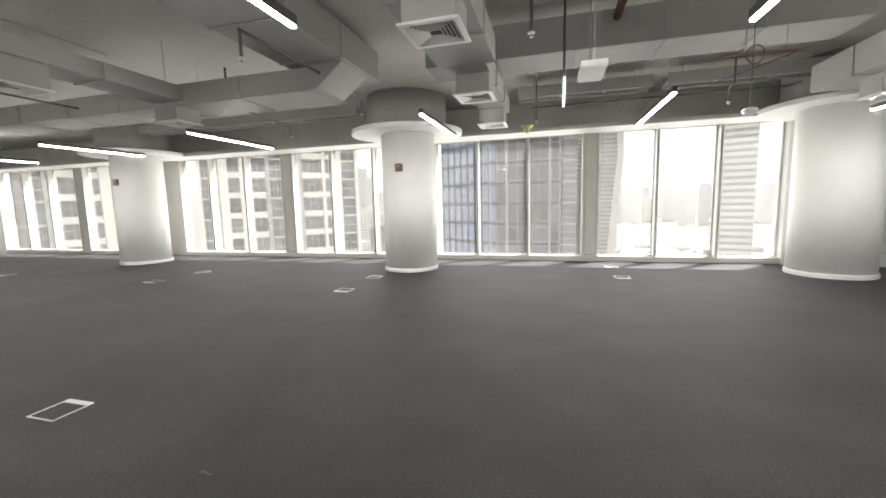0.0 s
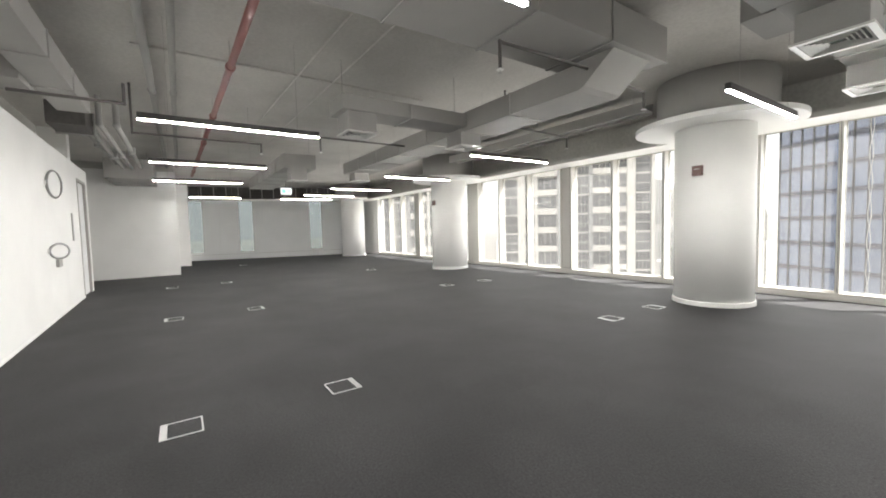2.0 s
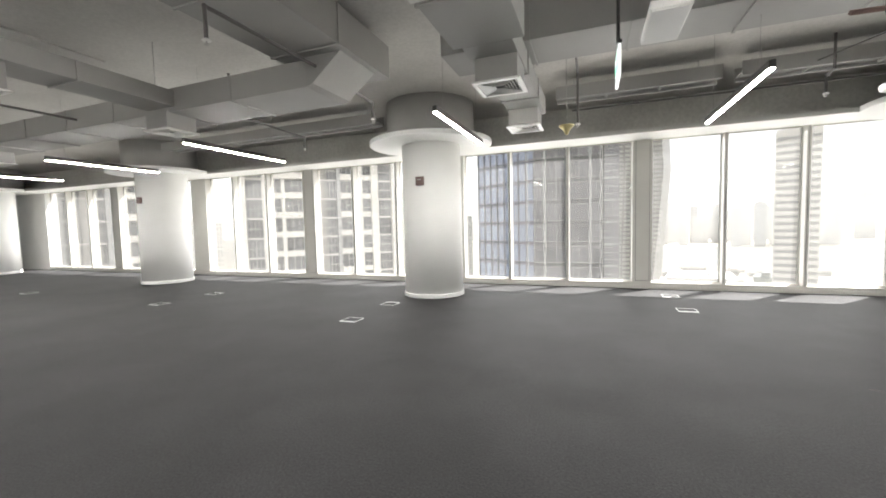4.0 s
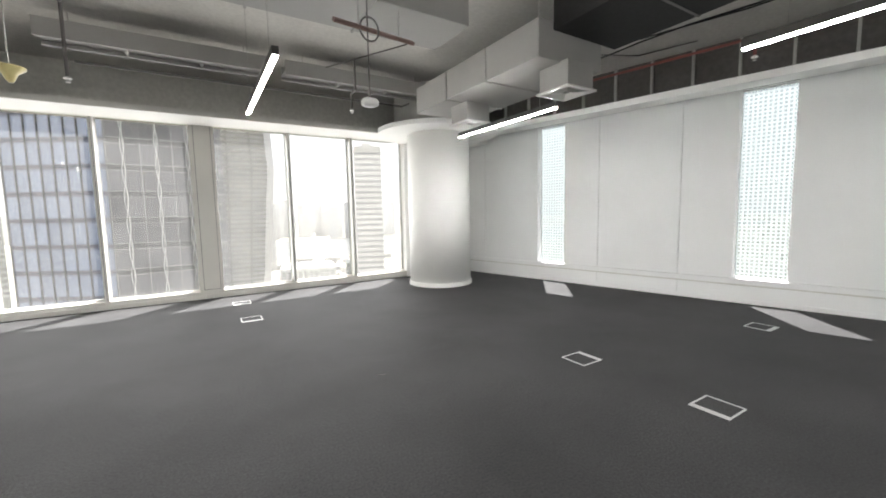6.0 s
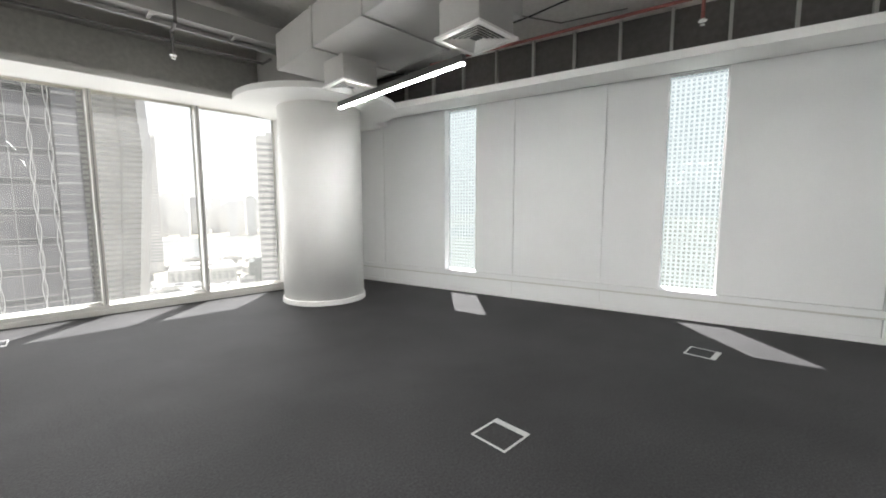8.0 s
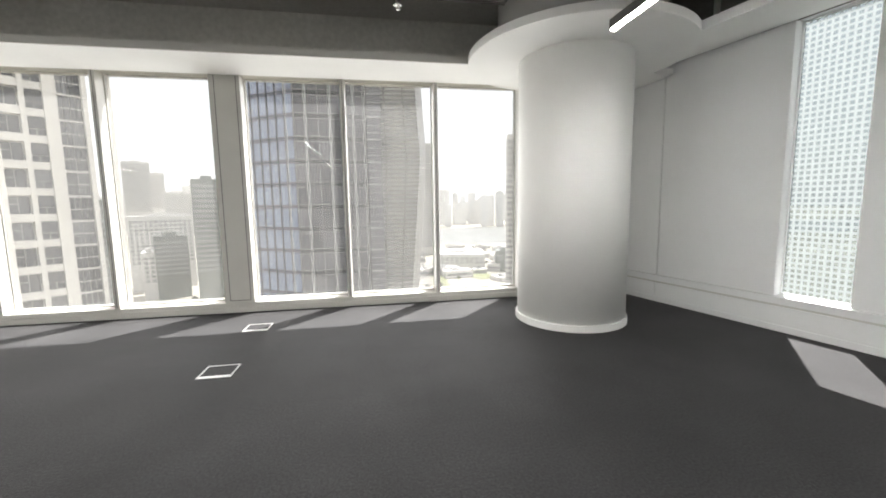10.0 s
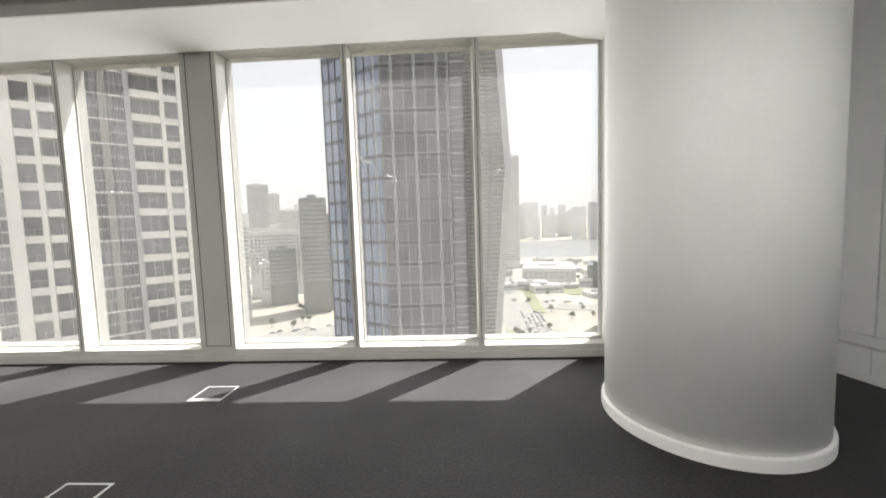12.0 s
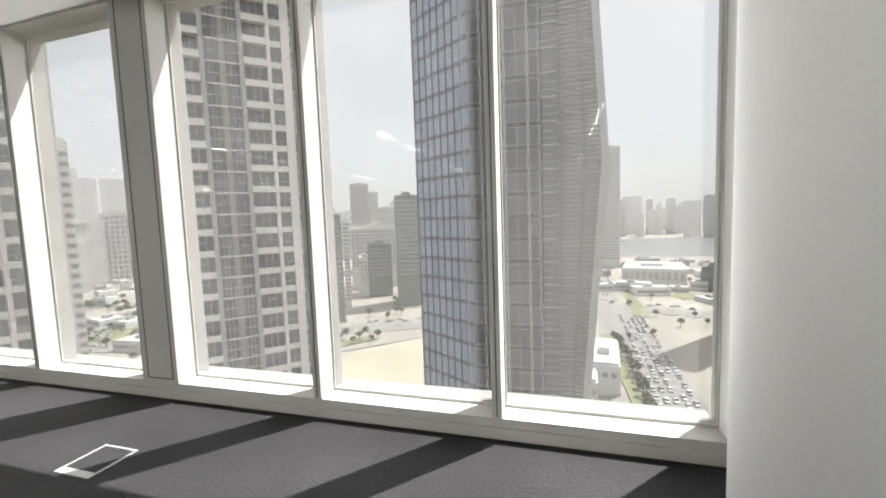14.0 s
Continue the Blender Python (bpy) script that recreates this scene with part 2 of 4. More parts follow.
def rod(bm, a, b, r, n=12):
    a, b = Vector(a), Vector(b)
    d = b - a
    q = d.to_track_quat("Z", "Y").to_matrix().to_4x4()
    v = bmesh.ops.create_cone(bm, cap_ends=True, segments=n, radius1=r, radius2=r, depth=d.length, matrix=Matrix.Translation((a + b) / 2) @ q)
    return v["verts"]


def rods(*rows, n=12):
    bm = bmesh.new()
    for a, b, r in rows:
        rod(bm, a, b, r, n)
    return bm


def turned(profile, n=48):
    """A solid of revolution round z from (radius, height) pairs, closed at both ends."""
    bm = bmesh.new()
    rings = [[bm.verts.new((r * math.cos(2 * math.pi * i / n), r * math.sin(2 * math.pi * i / n), z)) for i in range(n)] for r, z in profile]
    for lo, hi in zip(rings, rings[1:]):
        for i in range(n):
            bm.faces.new((lo[i], lo[(i + 1) % n], hi[(i + 1) % n], hi[i]))
    bm.faces.new(list(reversed(rings[0])))
    bm.faces.new(rings[-1])
    return bm


def prism(points, z0, z1):
    """An upright prism over a plan given anticlockwise."""
    bm = bmesh.new()
    lo = [bm.verts.new((x, y, z0)) for x, y in points]
    hi = [bm.verts.new((x, y, z1)) for x, y in points]
    n = len(points)
    for i in range(n):
        bm.faces.new((lo[i], lo[(i + 1) % n], hi[(i + 1) % n], hi[i]))
    bm.faces.new(list(reversed(lo)))
    bm.faces.new(hi)
    return bm


def to_mesh(name, bm, mat, smooth=False):
    bmesh.ops.recalc_face_normals(bm, faces=bm.faces[:])
    me = bpy.data.meshes.new(name)
    bm.to_mesh(me)
    bm.free()
    me.materials.append(mat)
    if smooth:
        me.polygons.foreach_set("use_smooth", [len(p.vertices) == 4 for p in me.polygons])
    return me


def part(name, bm, mat, parent=None, label="", smooth=False):
    ob = new(name, bm if isinstance(bm, bpy.types.Mesh) else to_mesh(name, bm, mat, smooth))
    if parent:
        ob.parent = parent
    return tagged(ob, label=label)


def structure(name, bm, mat, label, category, smooth=False):
    return tagged(part(name, bm, mat, None, label, smooth), category=category, kind="structure")


def thing(name, label, category, at=(0, 0, 0), group="", turn=0.0):
    ob = new(name)
    ob.empty_display_size = 0.1
    ob.matrix_basis = pose(*at, 0, 0, turn)
    return tagged(ob, label, category, group)


# ---- the room ----
LIP = 3.275                      # underside of the bulkhead edge and of the column collars
SLAB, HEAD = 4.15, 3.33          # underside of the slab; underside of the bulkhead and window head
Y_SILL, Y_GLASS, Y_LIP = 10.89, 11.08, 10.0
EAST0, EAST1 = Vector((7.30, 10.45)), Vector((9.40, 1.80))
EAST_DIR = (EAST1 - EAST0).normalized()
EAST_OUT = Vector((-EAST_DIR.y, EAST_DIR.x))
if EAST_OUT.x < 0:
    EAST_OUT = -EAST_OUT
WEST0 = Vector((-23.95, 10.45))
WEST_DIR = Vector((-EAST_DIR.x, EAST_DIR.y))


structure("floor", prism([(-28.0, -6), (11.4, -6), (7.42, 11.35), (-24.2, 11.35)], -0.3, 0), M_CARPET, "charcoal grey carpet tile floor with faint seams", "floor")
structure("ceiling", prism([(-28.0, -6), (11.4, -6), (7.42, 11.2), (-24.2, 11.2)], SLAB, SLAB + 0.25), M_SLAB, "grey painted exposed concrete soffit", "ceiling")

# window wall
POSTS = [(1.193, 0.395), (-7.85, 0.42), (-17.05, 0.45)]
MULLIONS = [4.085, 2.74, -0.38, -1.75, -4.89, -6.28, -9.49, -10.92, -13.95, -15.35, -18.75, -20.2]
SOLIDS = [(-3.62, -2.93), (-12.85, -12.15)]
north = structure("wall_north", boxes((-25, Y_SILL, HEAD - 0.02, 7.4, 11.2, SLAB)), M_BARE, "grey concrete edge beam above the window wall", "wall")
part("end_wall", boxes((5.40, Y_SILL + 0.002, 0, 7.4, 11.2, HEAD), (-24.2, Y_SILL + 0.002, 0, -21.7, 11.3, HEAD)), M_WHITE, north)
plinth = structure("window_plinth", boxes((-21.7, Y_SILL, 0.012, 5.40, 11.3, 0.09), (-21.7, Y_SILL + 0.012, 0.09, 5.40, 11.3, 0.15), bevel=0.004), M_FRAME, "cream metal plinth under the window wall", "window plinth")
structure("shadow_gap", boxes((-21.7, Y_SILL + 0.01, 0.001, 5.40, 11.2, 0.012)), M_JOINT, "dark shadow gap under the window plinth", "trim")
for x, w in POSTS:
    p = structure("window_post", boxes((x - w / 2, Y_SILL - 0.002, 0.15, x + w / 2, 11.2, HEAD), bevel=0.006), M_FRAME, "wide cream metal window post with inset panel", "window post")
    a, b = x - w / 2 + 0.065, x + w / 2 - 0.045
    y = Y_SILL - 0.0045
    part("joint_line", boxes((a, y, 0.19, a + 0.009, y + 0.004, HEAD - 0.02), (b - 0.009, y, 0.19, b, y + 0.004, HEAD - 0.02), (a, y, 0.185, b, y + 0.004, 0.194)), M_JOINT, p, "dark joint round the inset panel")
for x in MULLIONS:
    p = structure("mullion", boxes((x - 0.032, Y_SILL - 0.002, 0.15, x + 0.032, 11.2, HEAD), bevel=0.005), M_FRAME, "slim cream metal window mullion", "mullion")
    part("joint_line", boxes((x - 0.004, Y_SILL - 0.0045, 0.17, x + 0.004, Y_SILL, HEAD - 0.02)), M_JOINT, p)
for a, b in SOLIDS:
    structure("window_post", boxes((a, Y_SILL - 0.002, 0.15, b, 11.2, HEAD), bevel=0.006), M_FRAME, "wide cream metal post behind the round column", "window post")
edges = sorted([(x - w / 2, x + w / 2) for x, w in POSTS] + [(x - 0.032, x + 0.032) for x in MULLIONS] + SOLIDS + [(5.40, 5.6), (-22, -21.7)])
count = 0
for (_, a), (b, _) in zip(edges, edges[1:]):
    count += 1
    w = thing("window_%d" % count, "floor-to-ceiling window bay, clear glass with a dusty haze film", "window", ((a + b) / 2, Y_GLASS, 0.15))
    w["kind"] = "structure"
    h = (b - a) / 2
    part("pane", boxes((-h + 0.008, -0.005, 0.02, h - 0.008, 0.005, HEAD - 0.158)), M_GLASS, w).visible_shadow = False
    part("window_frame", boxes((-h, -0.012, 0.003, h, 0.04, 0.022), (-h, -0.012, 0.022, -h + 0.01, 0.04, HEAD - 0.16), (h - 0.01, -0.012, 0.022, h, 0.04, HEAD - 0.16)), M_FRAME, w)

# bulkhead along the windows and the panelled walls
structure("bulkhead_north", boxes((-24.2, Y_LIP, LIP, 7.3, 10.80, LIP + 0.07), (-24.2, 10.80, HEAD, 7.3, 11.0, HEAD + 0.06)), M_WHITE, "white plaster bulkhead soffit along the windows", "bulkhead")
structure("bulkhead_lip", boxes((-24.2, Y_LIP - 0.02, LIP - 0.004, 6.3, Y_LIP, LIP + 0.085)), M_FRAME, "pale edge trim of the bulkhead", "trim")
CAP_R = 1.33


def panelled_wall(name, p0, d, out, slits, joints, length, label):
    """An oblique wall of white panels with tall slit windows, its base ledge and the bulkhead above it."""
    ang = math.degrees(math.atan2(d.y, d.x))
    root = tagged(thing(name, label, "wall", (p0.x, p0.y, 0), turn=ang), kind="structure")
    side = 1 if (Vector((-d.y, d.x)) - out).length < 0.1 else -1
    o = side

    TOP = HEAD + 0.13

    def slab(u0, u1, z0, z1, a, b, bevel=0.0):
        y0, y1 = sorted((a * o, b * o))
        return boxes((u0, y0, z0, u1, y1, z1), bevel=bevel)

    cuts = sorted([-1.2] + [e for s in slits for e in s] + joints + [length])
    for u0, u1 in zip(cuts, cuts[1:]):
        if any(abs(u0 - s[0]) < 0.01 for s in slits):
            continue
        g0 = 0.0 if any(abs(u0 - s[1]) < 0.01 for s in slits) else 0.006
        g1 = 0.0 if any(abs(u1 - s[0]) < 0.01 for s in slits) else 0.006
        part("panel", slab(u0 + g0, u1 - g1, 0.405, TOP, 0.0, 0.03, 0.003), M_PANEL, root)
        part("backing", slab(u0, u1, 0.0, SLAB, 0.034, 0.17), M_PANEL, root)
    for u0, u1 in slits:
        part("sill_wall", slab(u0, u1, 0.0, 0.405, 0.034, 0.17), M_PANEL, root)
        part("lintel", slab(u0, u1, TOP, SLAB, 0.034, 0.17), M_PANEL, root)
        pane = part("pane", slab(u0 + 0.016, u1 - 0.016, 0.427, TOP - 0.022, 0.148, 0.158), M_FRIT, root, "glass pane printed with a dot screen")
        pane.visible_shadow = False
        part("window_frame", boxes(*[(a0, min(0.12 * o, 0.165 * o), z0, a1, max(0.12 * o, 0.165 * o), z1) for a0, a1, z0, z1 in ((u0, u0 + 0.015, 0.405, TOP), (u1 - 0.015, u1, 0.405, TOP), (u0 + 0.015, u1 - 0.015, 0.405, 0.425), (u0 + 0.015, u1 - 0.015, TOP - 0.02, TOP))]), M_PANEL, root)
    part("ledge", slab(-1.2, length, 0.315, 0.40, -0.035, 0.03, 0.004), M_PANEL, root)
    # Darker strip: the shadow line under the ledge is painted in.
    part("recess", slab(-1.2, length, 0.29, 0.315, -0.012, 0.03), M_FRAME, root)
    starts = [-1.2] + [j for j in joints] + [length]
    for u0, u1 in zip(starts, starts[1:]):
        part("base_panel", slab(u0 + 0.004, u1 - 0.004, 0.075, 0.29, -0.03, 0.03, 0.003), M_PANEL, root)
    part("baseboard", slab(-1.2, length, 0.0, 0.075, -0.042, 0.03, 0.004), M_PANEL, root)
    # the soffit falls a little from the wall to its lip
    bm = bmesh.new()
    rows = [[bm.verts.new((u, y * o, z)) for y, z in ((0.02, TOP - 0.006), (0.02, TOP + 0.05), (-1.102, LIP + 0.095), (-1.102, LIP + 0.02))] for u in (-0.4, length)]
    for i in range(4):
        bm.faces.new((rows[0][i], rows[0][(i + 1) % 4], rows[1][(i + 1) % 4], rows[1][i]))
    bm.faces.new(rows[0])
    bm.faces.new(rows[1][::-1])
    part("soffit", bm, M_WHITE, root)
    part("soffit_lip", slab(0.9, length, LIP + 0.005, LIP + 0.105, -1.13, -1.102), M_WHITE, root)
    # The shadow in the void over the bulkhead is painted onto this wall.
    part("upper_wall", slab(-0.6, length, TOP - 0.01, SLAB, -0.35, 0.033), M_VOID, root, "blockwork above the bulkhead, coloured dark for the void's shade")
    for i in range(int(length / 0.62)):
        u = 1.15 + i * 0.62
        if u < length - 0.2:
            part("stud", slab(u, u + 0.035, TOP - 0.01, SLAB, -0.42, -0.352), M_STEEL, root, "thin galvanised stud")
    return root


panelled_wall("wall_east", EAST0, EAST_DIR, EAST_OUT, [(1.78, 2.45), (5.48, 6.18), (8.60, 9.30)], [0.25, 3.20, 4.68, 7.79], 12.0, "white panelled wall with tall dotted slit windows")
panelled_wall("wall_west", WEST0, WEST_DIR, Vector((-EAST_OUT.x, EAST_OUT.y)), [(2.2, 2.92), (6.1, 6.85), (8.7, 9.4)], [0.6, 3.7, 4.96, 7.85], 10.5, "white panelled far wall with tall dotted slit windows")

# inner walls


def south_y(x, off=0.0):
    """The face of the partition wall, turned slightly against the windows to fit the camera's view."""
    return -1.0 + (x + 5.35) * 0.0272 + off


def south_prism(x0, x1, front, back, z0, z1):
    return prism([(x0, south_y(x0, -back)), (x1, south_y(x1, -back)), (x1, south_y(x1, front)), (x0, south_y(x0, front))], z0, z1)


SOUTH_TURN = math.degrees(math.atan(0.0272))
south = structure("wall_south", south_prism(-13.25, 10.2, 0.0, 0.4, 0, 3.38), M_WHITE, "plain white plaster partition wall", "wall")
part("pier", south_prism(-14.9, -14.55, 0.0, 0.4, 0, 3.38), M_WHITE, south)
part("lintel", south_prism(-14.55, -13.25, 0.0, 0.4, 3.05, 3.38), M_WHITE, south)
part("upper_wall", south_prism(-14.9, 10.4, -0.55, 0.85, 3.2, SLAB), M_SLAB, south)
part("baseboard", south_prism(-13.25, 10.2, 0.012, 0.0, 0.0, 0.07), M_WHITE, south, "low white skirting")
door = tagged(thing("door_1", "tall closed white door in a grey metal frame", "door", (-13.9, south_y(-13.9), 0), turn=SOUTH_TURN), kind="structure")
leaf = part("leaf", boxes((-0.58, -0.09, 0.01, 0.58, -0.045, 2.98), bevel=0.003), M_PANEL, door)
part("door_frame", boxes((-0.647, -0.13, 0, -0.585, 0.012, 3.045), (0.585, -0.13, 0, 0.647, 0.012, 3.045), (-0.585, -0.13, 2.985, 0.585, 0.012, 3.045), bevel=0.003), M_STEEL, door, "grey metal door frame")
part("handle", rods(((-0.50, -0.012, 0.98), (-0.37, -0.012, 0.98), 0.011), ((-0.50, -0.045, 0.98), (-0.50, -0.008, 0.98), 0.012)), M_STEEL, leaf, "steel lever handle")
structure("wall_core", boxes((-25.6, -3.4, 0, -17.9, 0.85, 3.9), (-25.6, 0.85, 0, -22.35, 1.3, 3.9)), M_WHITE, "white plaster core block", "wall")
structure("wall_corridor", boxes((-18.0, -3.2, 0, -12.7, -2.9, SLAB)), M_WHITE, "plain white wall closing the side passage", "wall")
structure("wall_passage_side", boxes((-13.0, -3.0, 0, -12.7, -1.25, SLAB)), M_WHITE, "plain white side of the passage", "wall")
structure("wall_core_upper", boxes((-25.6, -3.4, 3.9, -18.0, 0.8, SLAB)), M_SLAB, "grey concrete above the core block", "wall")
slot = thing("wall_plate", "narrow upright grey plate on the partition wall", "wall plate", (-12.25, south_y(-12.25), 1.47), turn=SOUTH_TURN)
part("plate", boxes((-0.05, 0, 0, 0.05, 0.02, 0.64), bevel=0.004), M_STEEL, slot)


def cable_loop(x, z, radius, swing, mat):
    """A coil of stiff cable that hangs out of the wall, its swing set to fit the camera's view."""
    a = radians(swing)
    c = thing("cable_coil", "coil of dark cable hanging out of the white wall", "cable coil", (x, south_y(x), z), "cable coils")
    for k, (rr, lift) in enumerate(((radius, 0.0), (radius * 0.95, 0.012))):
        bm = bmesh.new()
        ring = []
        for i in range(36):
            t = 2 * math.pi * i / 36
            q = []
            for w in (0, 1.57, 3.14, 4.71):
                m = rr + 0.014 * math.cos(w)
                u, v, n = m * math.cos(t), m * math.sin(t), 0.014 * math.sin(w) + lift
                q.append(bm.verts.new(((u - radius) * math.cos(a) + n * math.sin(a), (radius - u) * math.sin(a) + n * math.cos(a) + 0.016, v)))
            ring.append(q)
        for p0, p1 in zip(ring, ring[1:] + ring[:1]):
            for w in range(4):
                bm.faces.new((p0[w], p0[(w + 1) % 4], p1[(w + 1) % 4], p1[w]))
        part("coil", bm, mat, c, smooth=True)
    part("outlet", boxes((-0.045, 0.0, -0.045, 0.045, 0.02, 0.045), bevel=0.004), M_PLASTIC, c, "white outlet plate")
    return c


cable_loop(-9.9, 2.57, 0.26, 13, M_MARK)
cable_loop(-9.75, 1.31, 0.14, 62, M_PIPE_LIGHT)
socket = thing("wall_socket", "grey back box on the partition wall", "socket", (-10.45, south_y(-10.45), 1.06), turn=SOUTH_TURN)
part("plate", boxes((-0.16, 0, -0.075, 0.16, 0.05, 0.075), bevel=0.004), M_STEEL, socket)

# round columns with their flat collars
COLUMNS = [(5.672, 9.715, 0.685), (-3.17, 9.33, 0.645), (-12.1, 9.42, 0.66), (-22.25, 9.5, 0.66), (7.68, 1.38, 0.67)]
for i, (x, y, r) in enumerate(COLUMNS):
    c = thing("column", "round white plastered column with a flat wide collar", "column", (x, y, 0), "round columns")
    part("shaft", turned([(r, 0.0), (r, HEAD + 0.06)], 72), M_WHITE, c, smooth=True)
    part("baseboard", turned([(r + 0.022, 0.001), (r + 0.024, 0.003), (r + 0.024, 0.006), (r + 0.024, 0.074), (r + 0.024, 0.078), (r + 0.021, 0.083), (r + 0.018, 0.084), (r + 0.002, 0.086), (r, 0.0865)], 72), M_WHITE, c, "low white skirting ring", smooth=True)
    part("collar", turned([(CAP_R - 0.006, LIP - 0.006), (CAP_R, LIP - 0.001), (CAP_R, LIP + 0.004), (CAP_R, LIP + 0.077), (CAP_R, LIP + 0.082), (CAP_R - 0.006, LIP + 0.086)], 96), M_WHITE, c, "flat round plaster collar", smooth=True)
    part("core", turned([(0.95, LIP + 0.086), (0.95, SLAB - 0.001)], 64), M_DUCT, c, "grey painted drum above the collar", smooth=True)
    if i in (1, 2):
        k = thing("call_point", "small red-brown alarm box on the column", "alarm box", (x, y - r - 0.001, 2.37), "alarm boxes")
        part("body", boxes((-0.085, -0.045, 0.0, 0.085, 0.01, 0.18), bevel=0.006), M_CALL, k)
        face = part("face", boxes((-0.06, -0.052, 0.03, 0.06, -0.044, 0.15), bevel=0.003), M_CALL, k, "raised front plate")
        part("label_plate", boxes((-0.04, -0.055, 0.11, 0.04, -0.0515, 0.125)), M_RIM, face, "pale label strip")

# ---- ceiling services ----
def led_lamp(x, y0, y1):
    """A suspended linear lamp that runs along y."""
    length = y1 - y0
    lamp = thing("linear_lamp", "dark slim pendant lamp with a glowing white strip", "pendant lamp", (x, y0, 2.90), "linear pendant lamps")
    part("housing", boxes((-0.028, 0, 0.012, 0.028, length, 0.085), bevel=0.003), M_PROFILE, lamp)
    part("diffuser", boxes((-0.018, 0.006, 0.0, 0.018, length - 0.006, 0.0125)), M_LED, lamp, "glowing opal strip")
    for y in (0.3, length - 0.3):
        part("wire", rods(((0, y, 0.085), (0, y, SLAB - 2.90), 0.0025), n=6), M_STEEL, lamp)
    return lamp


for x, y0, y1 in [(-1.61, 5.66, 7.79), (-1.58, 0.55, 2.70), (1.70, 5.71, 7.89), (1.67, 1.53, 3.68), (5.09, 5.78, 8.02), (5.06, 1.55, 3.73), (-5.74, 5.52, 7.65), (-5.60, 0.54, 2.63), (-9.2, 5.40, 7.42), (-8.9, 0.48, 2.48), (-12.6, 5.1, 7.25), (-12.0, 0.40, 2.4), (-15.3, 4.9, 6.9), (-17.3, 4.5, 6.6), (-17.2, 1.25, 2.95)]:
    led_lamp(x, y0, y1)


def duct(name, rows, label, seams=0.0):
    d = thing(name, label, "duct", (0, 0, 0))
    part("casing", boxes(*rows, bevel=0.008), M_DUCT, d)
    for i, (x0, y0, z0, x1, y1, z1) in enumerate(rows):
        lx, ly = x1 - x0, y1 - y0
        n = int(max(lx, ly) / 1.25)
        for k in range(1, n + 1):
            if lx > ly:
                u = x0 + lx * k / (n + 1)
                part("flange", boxes((u - 0.012, y0 - 0.014, z0 - 0.014, u + 0.012, y1 + 0.014, z1)), M_DUCT, d)
            else:
                u = y0 + ly * k / (n + 1)
                part("flange", boxes((x0 - 0.014, u - 0.012, z0 - 0.014, x1 + 0.014, u + 0.012, z1)), M_DUCT, d)
    for x, y in ((rows[0][0] + 0.15, rows[0][1] + 0.15), (rows[0][3] - 0.15, rows[0][4] - 0.15)):
        part("hanger", rods(((x, y, rows[0][5] - 0.01), (x, y, SLAB), 0.006), n=6), M_STEEL, d)
    return d


duct("main_duct", [(-3.40, -0.9, 3.58, -2.46, 6.15, 4.02)], "big grey painted rectangular air duct under the slab")
low = duct("low_duct", [(-11.5, 5.12, 3.24, -3.05, 5.88, 3.56)], "long low grey painted air duct")
bm = bmesh.new()
v = block(bm, -3.05, 5.12, 3.24, -2.80, 5.88, 3.60)
for q in v:
    if q.co.x > -2.9:
        q.co.x = -2.95 if q.co.z < 3.4 else -2.52
        q.co.z = max(q.co.z, 3.27)
part("shoulder", bm, M_DUCT, low, "slanting duct shoulder")
duct("cross_duct", [(-1.5, 5.62, 3.52, 3.6, 6.32, 3.96)], "grey painted cross duct under the slab")


def cable_tray(x0, x1):
    """A flat tray between two upright rails, hung on rods near the windows."""
    t = thing("cable_tray", "grey painted steel cable tray near the windows", "cable tray", (x0, 8.72, 3.76))
    w = x1 - x0
    part("tray_bed", boxes((0, 0.025, 0.06, w, 0.355, 0.075)), M_DUCT, t, "flat grey tray bed")
    for y in (0.0, 0.355):
        part("side_rail", boxes((0, y, 0, w, y + 0.025, 0.22), (0, y + (0.025 if y == 0 else -0.03), 0, w, y + (0.055 if y == 0 else 0.0), 0.008)), M_DUCT, t)
    for k in range(1, int(w / 0.9) + 1):
        x = w * k / (int(w / 0.9) + 1)
        part("rung", boxes((x - 0.02, 0.055, 0.02, x + 0.02, 0.325, 0.06)), M_DUCT, t)
    for x in (0.3, w - 0.3):
        part("hanger", rods(((x, 0.19, 0.07), (x, 0.19, SLAB - 3.76), 0.006), n=6), M_STEEL, t)


for x0, x1 in ((-0.45, 2.1), (2.35, 5.0), (-11.0, -4.2)):
    cable_tray(x0, x1)
duct("east_duct", [(4.40, 5.42, 3.30, 5.48, 8.3, 3.72)], "wide grey painted air duct under the slab")
# A duct coloured black all over, with thin grey straps.
lagged = thing("insulated_duct", "wide black duct under the slab", "duct", (4.62, -0.5, 3.62))
part("casing", boxes((0, 0, 0, 1.12, 5.915, 0.42), bevel=0.012), M_BLACK, lagged, "black casing")
for y in (1.0, 2.3, 3.6, 4.9):
    part("strap", boxes((-0.006, y, -0.006, 1.126, y + 0.03, 0.425)), M_PIPE, lagged, "thin grey strap")
    for x in (0.03, 1.09):
        part("hanger", rods(((x, y + 0.015, 0.41), (x, y + 0.015, SLAB - 3.62), 0.005), n=6), M_STEEL, lagged)
duct("high_duct", [(2.6, 2.2, 3.78, 4.34, 2.9, 4.1)], "flat grey painted duct under the slab")
duct("west_duct", [(-18.0, 3.4, 3.35, -11.5, 4.3, 3.75)], "grey painted air duct far along the ceiling")


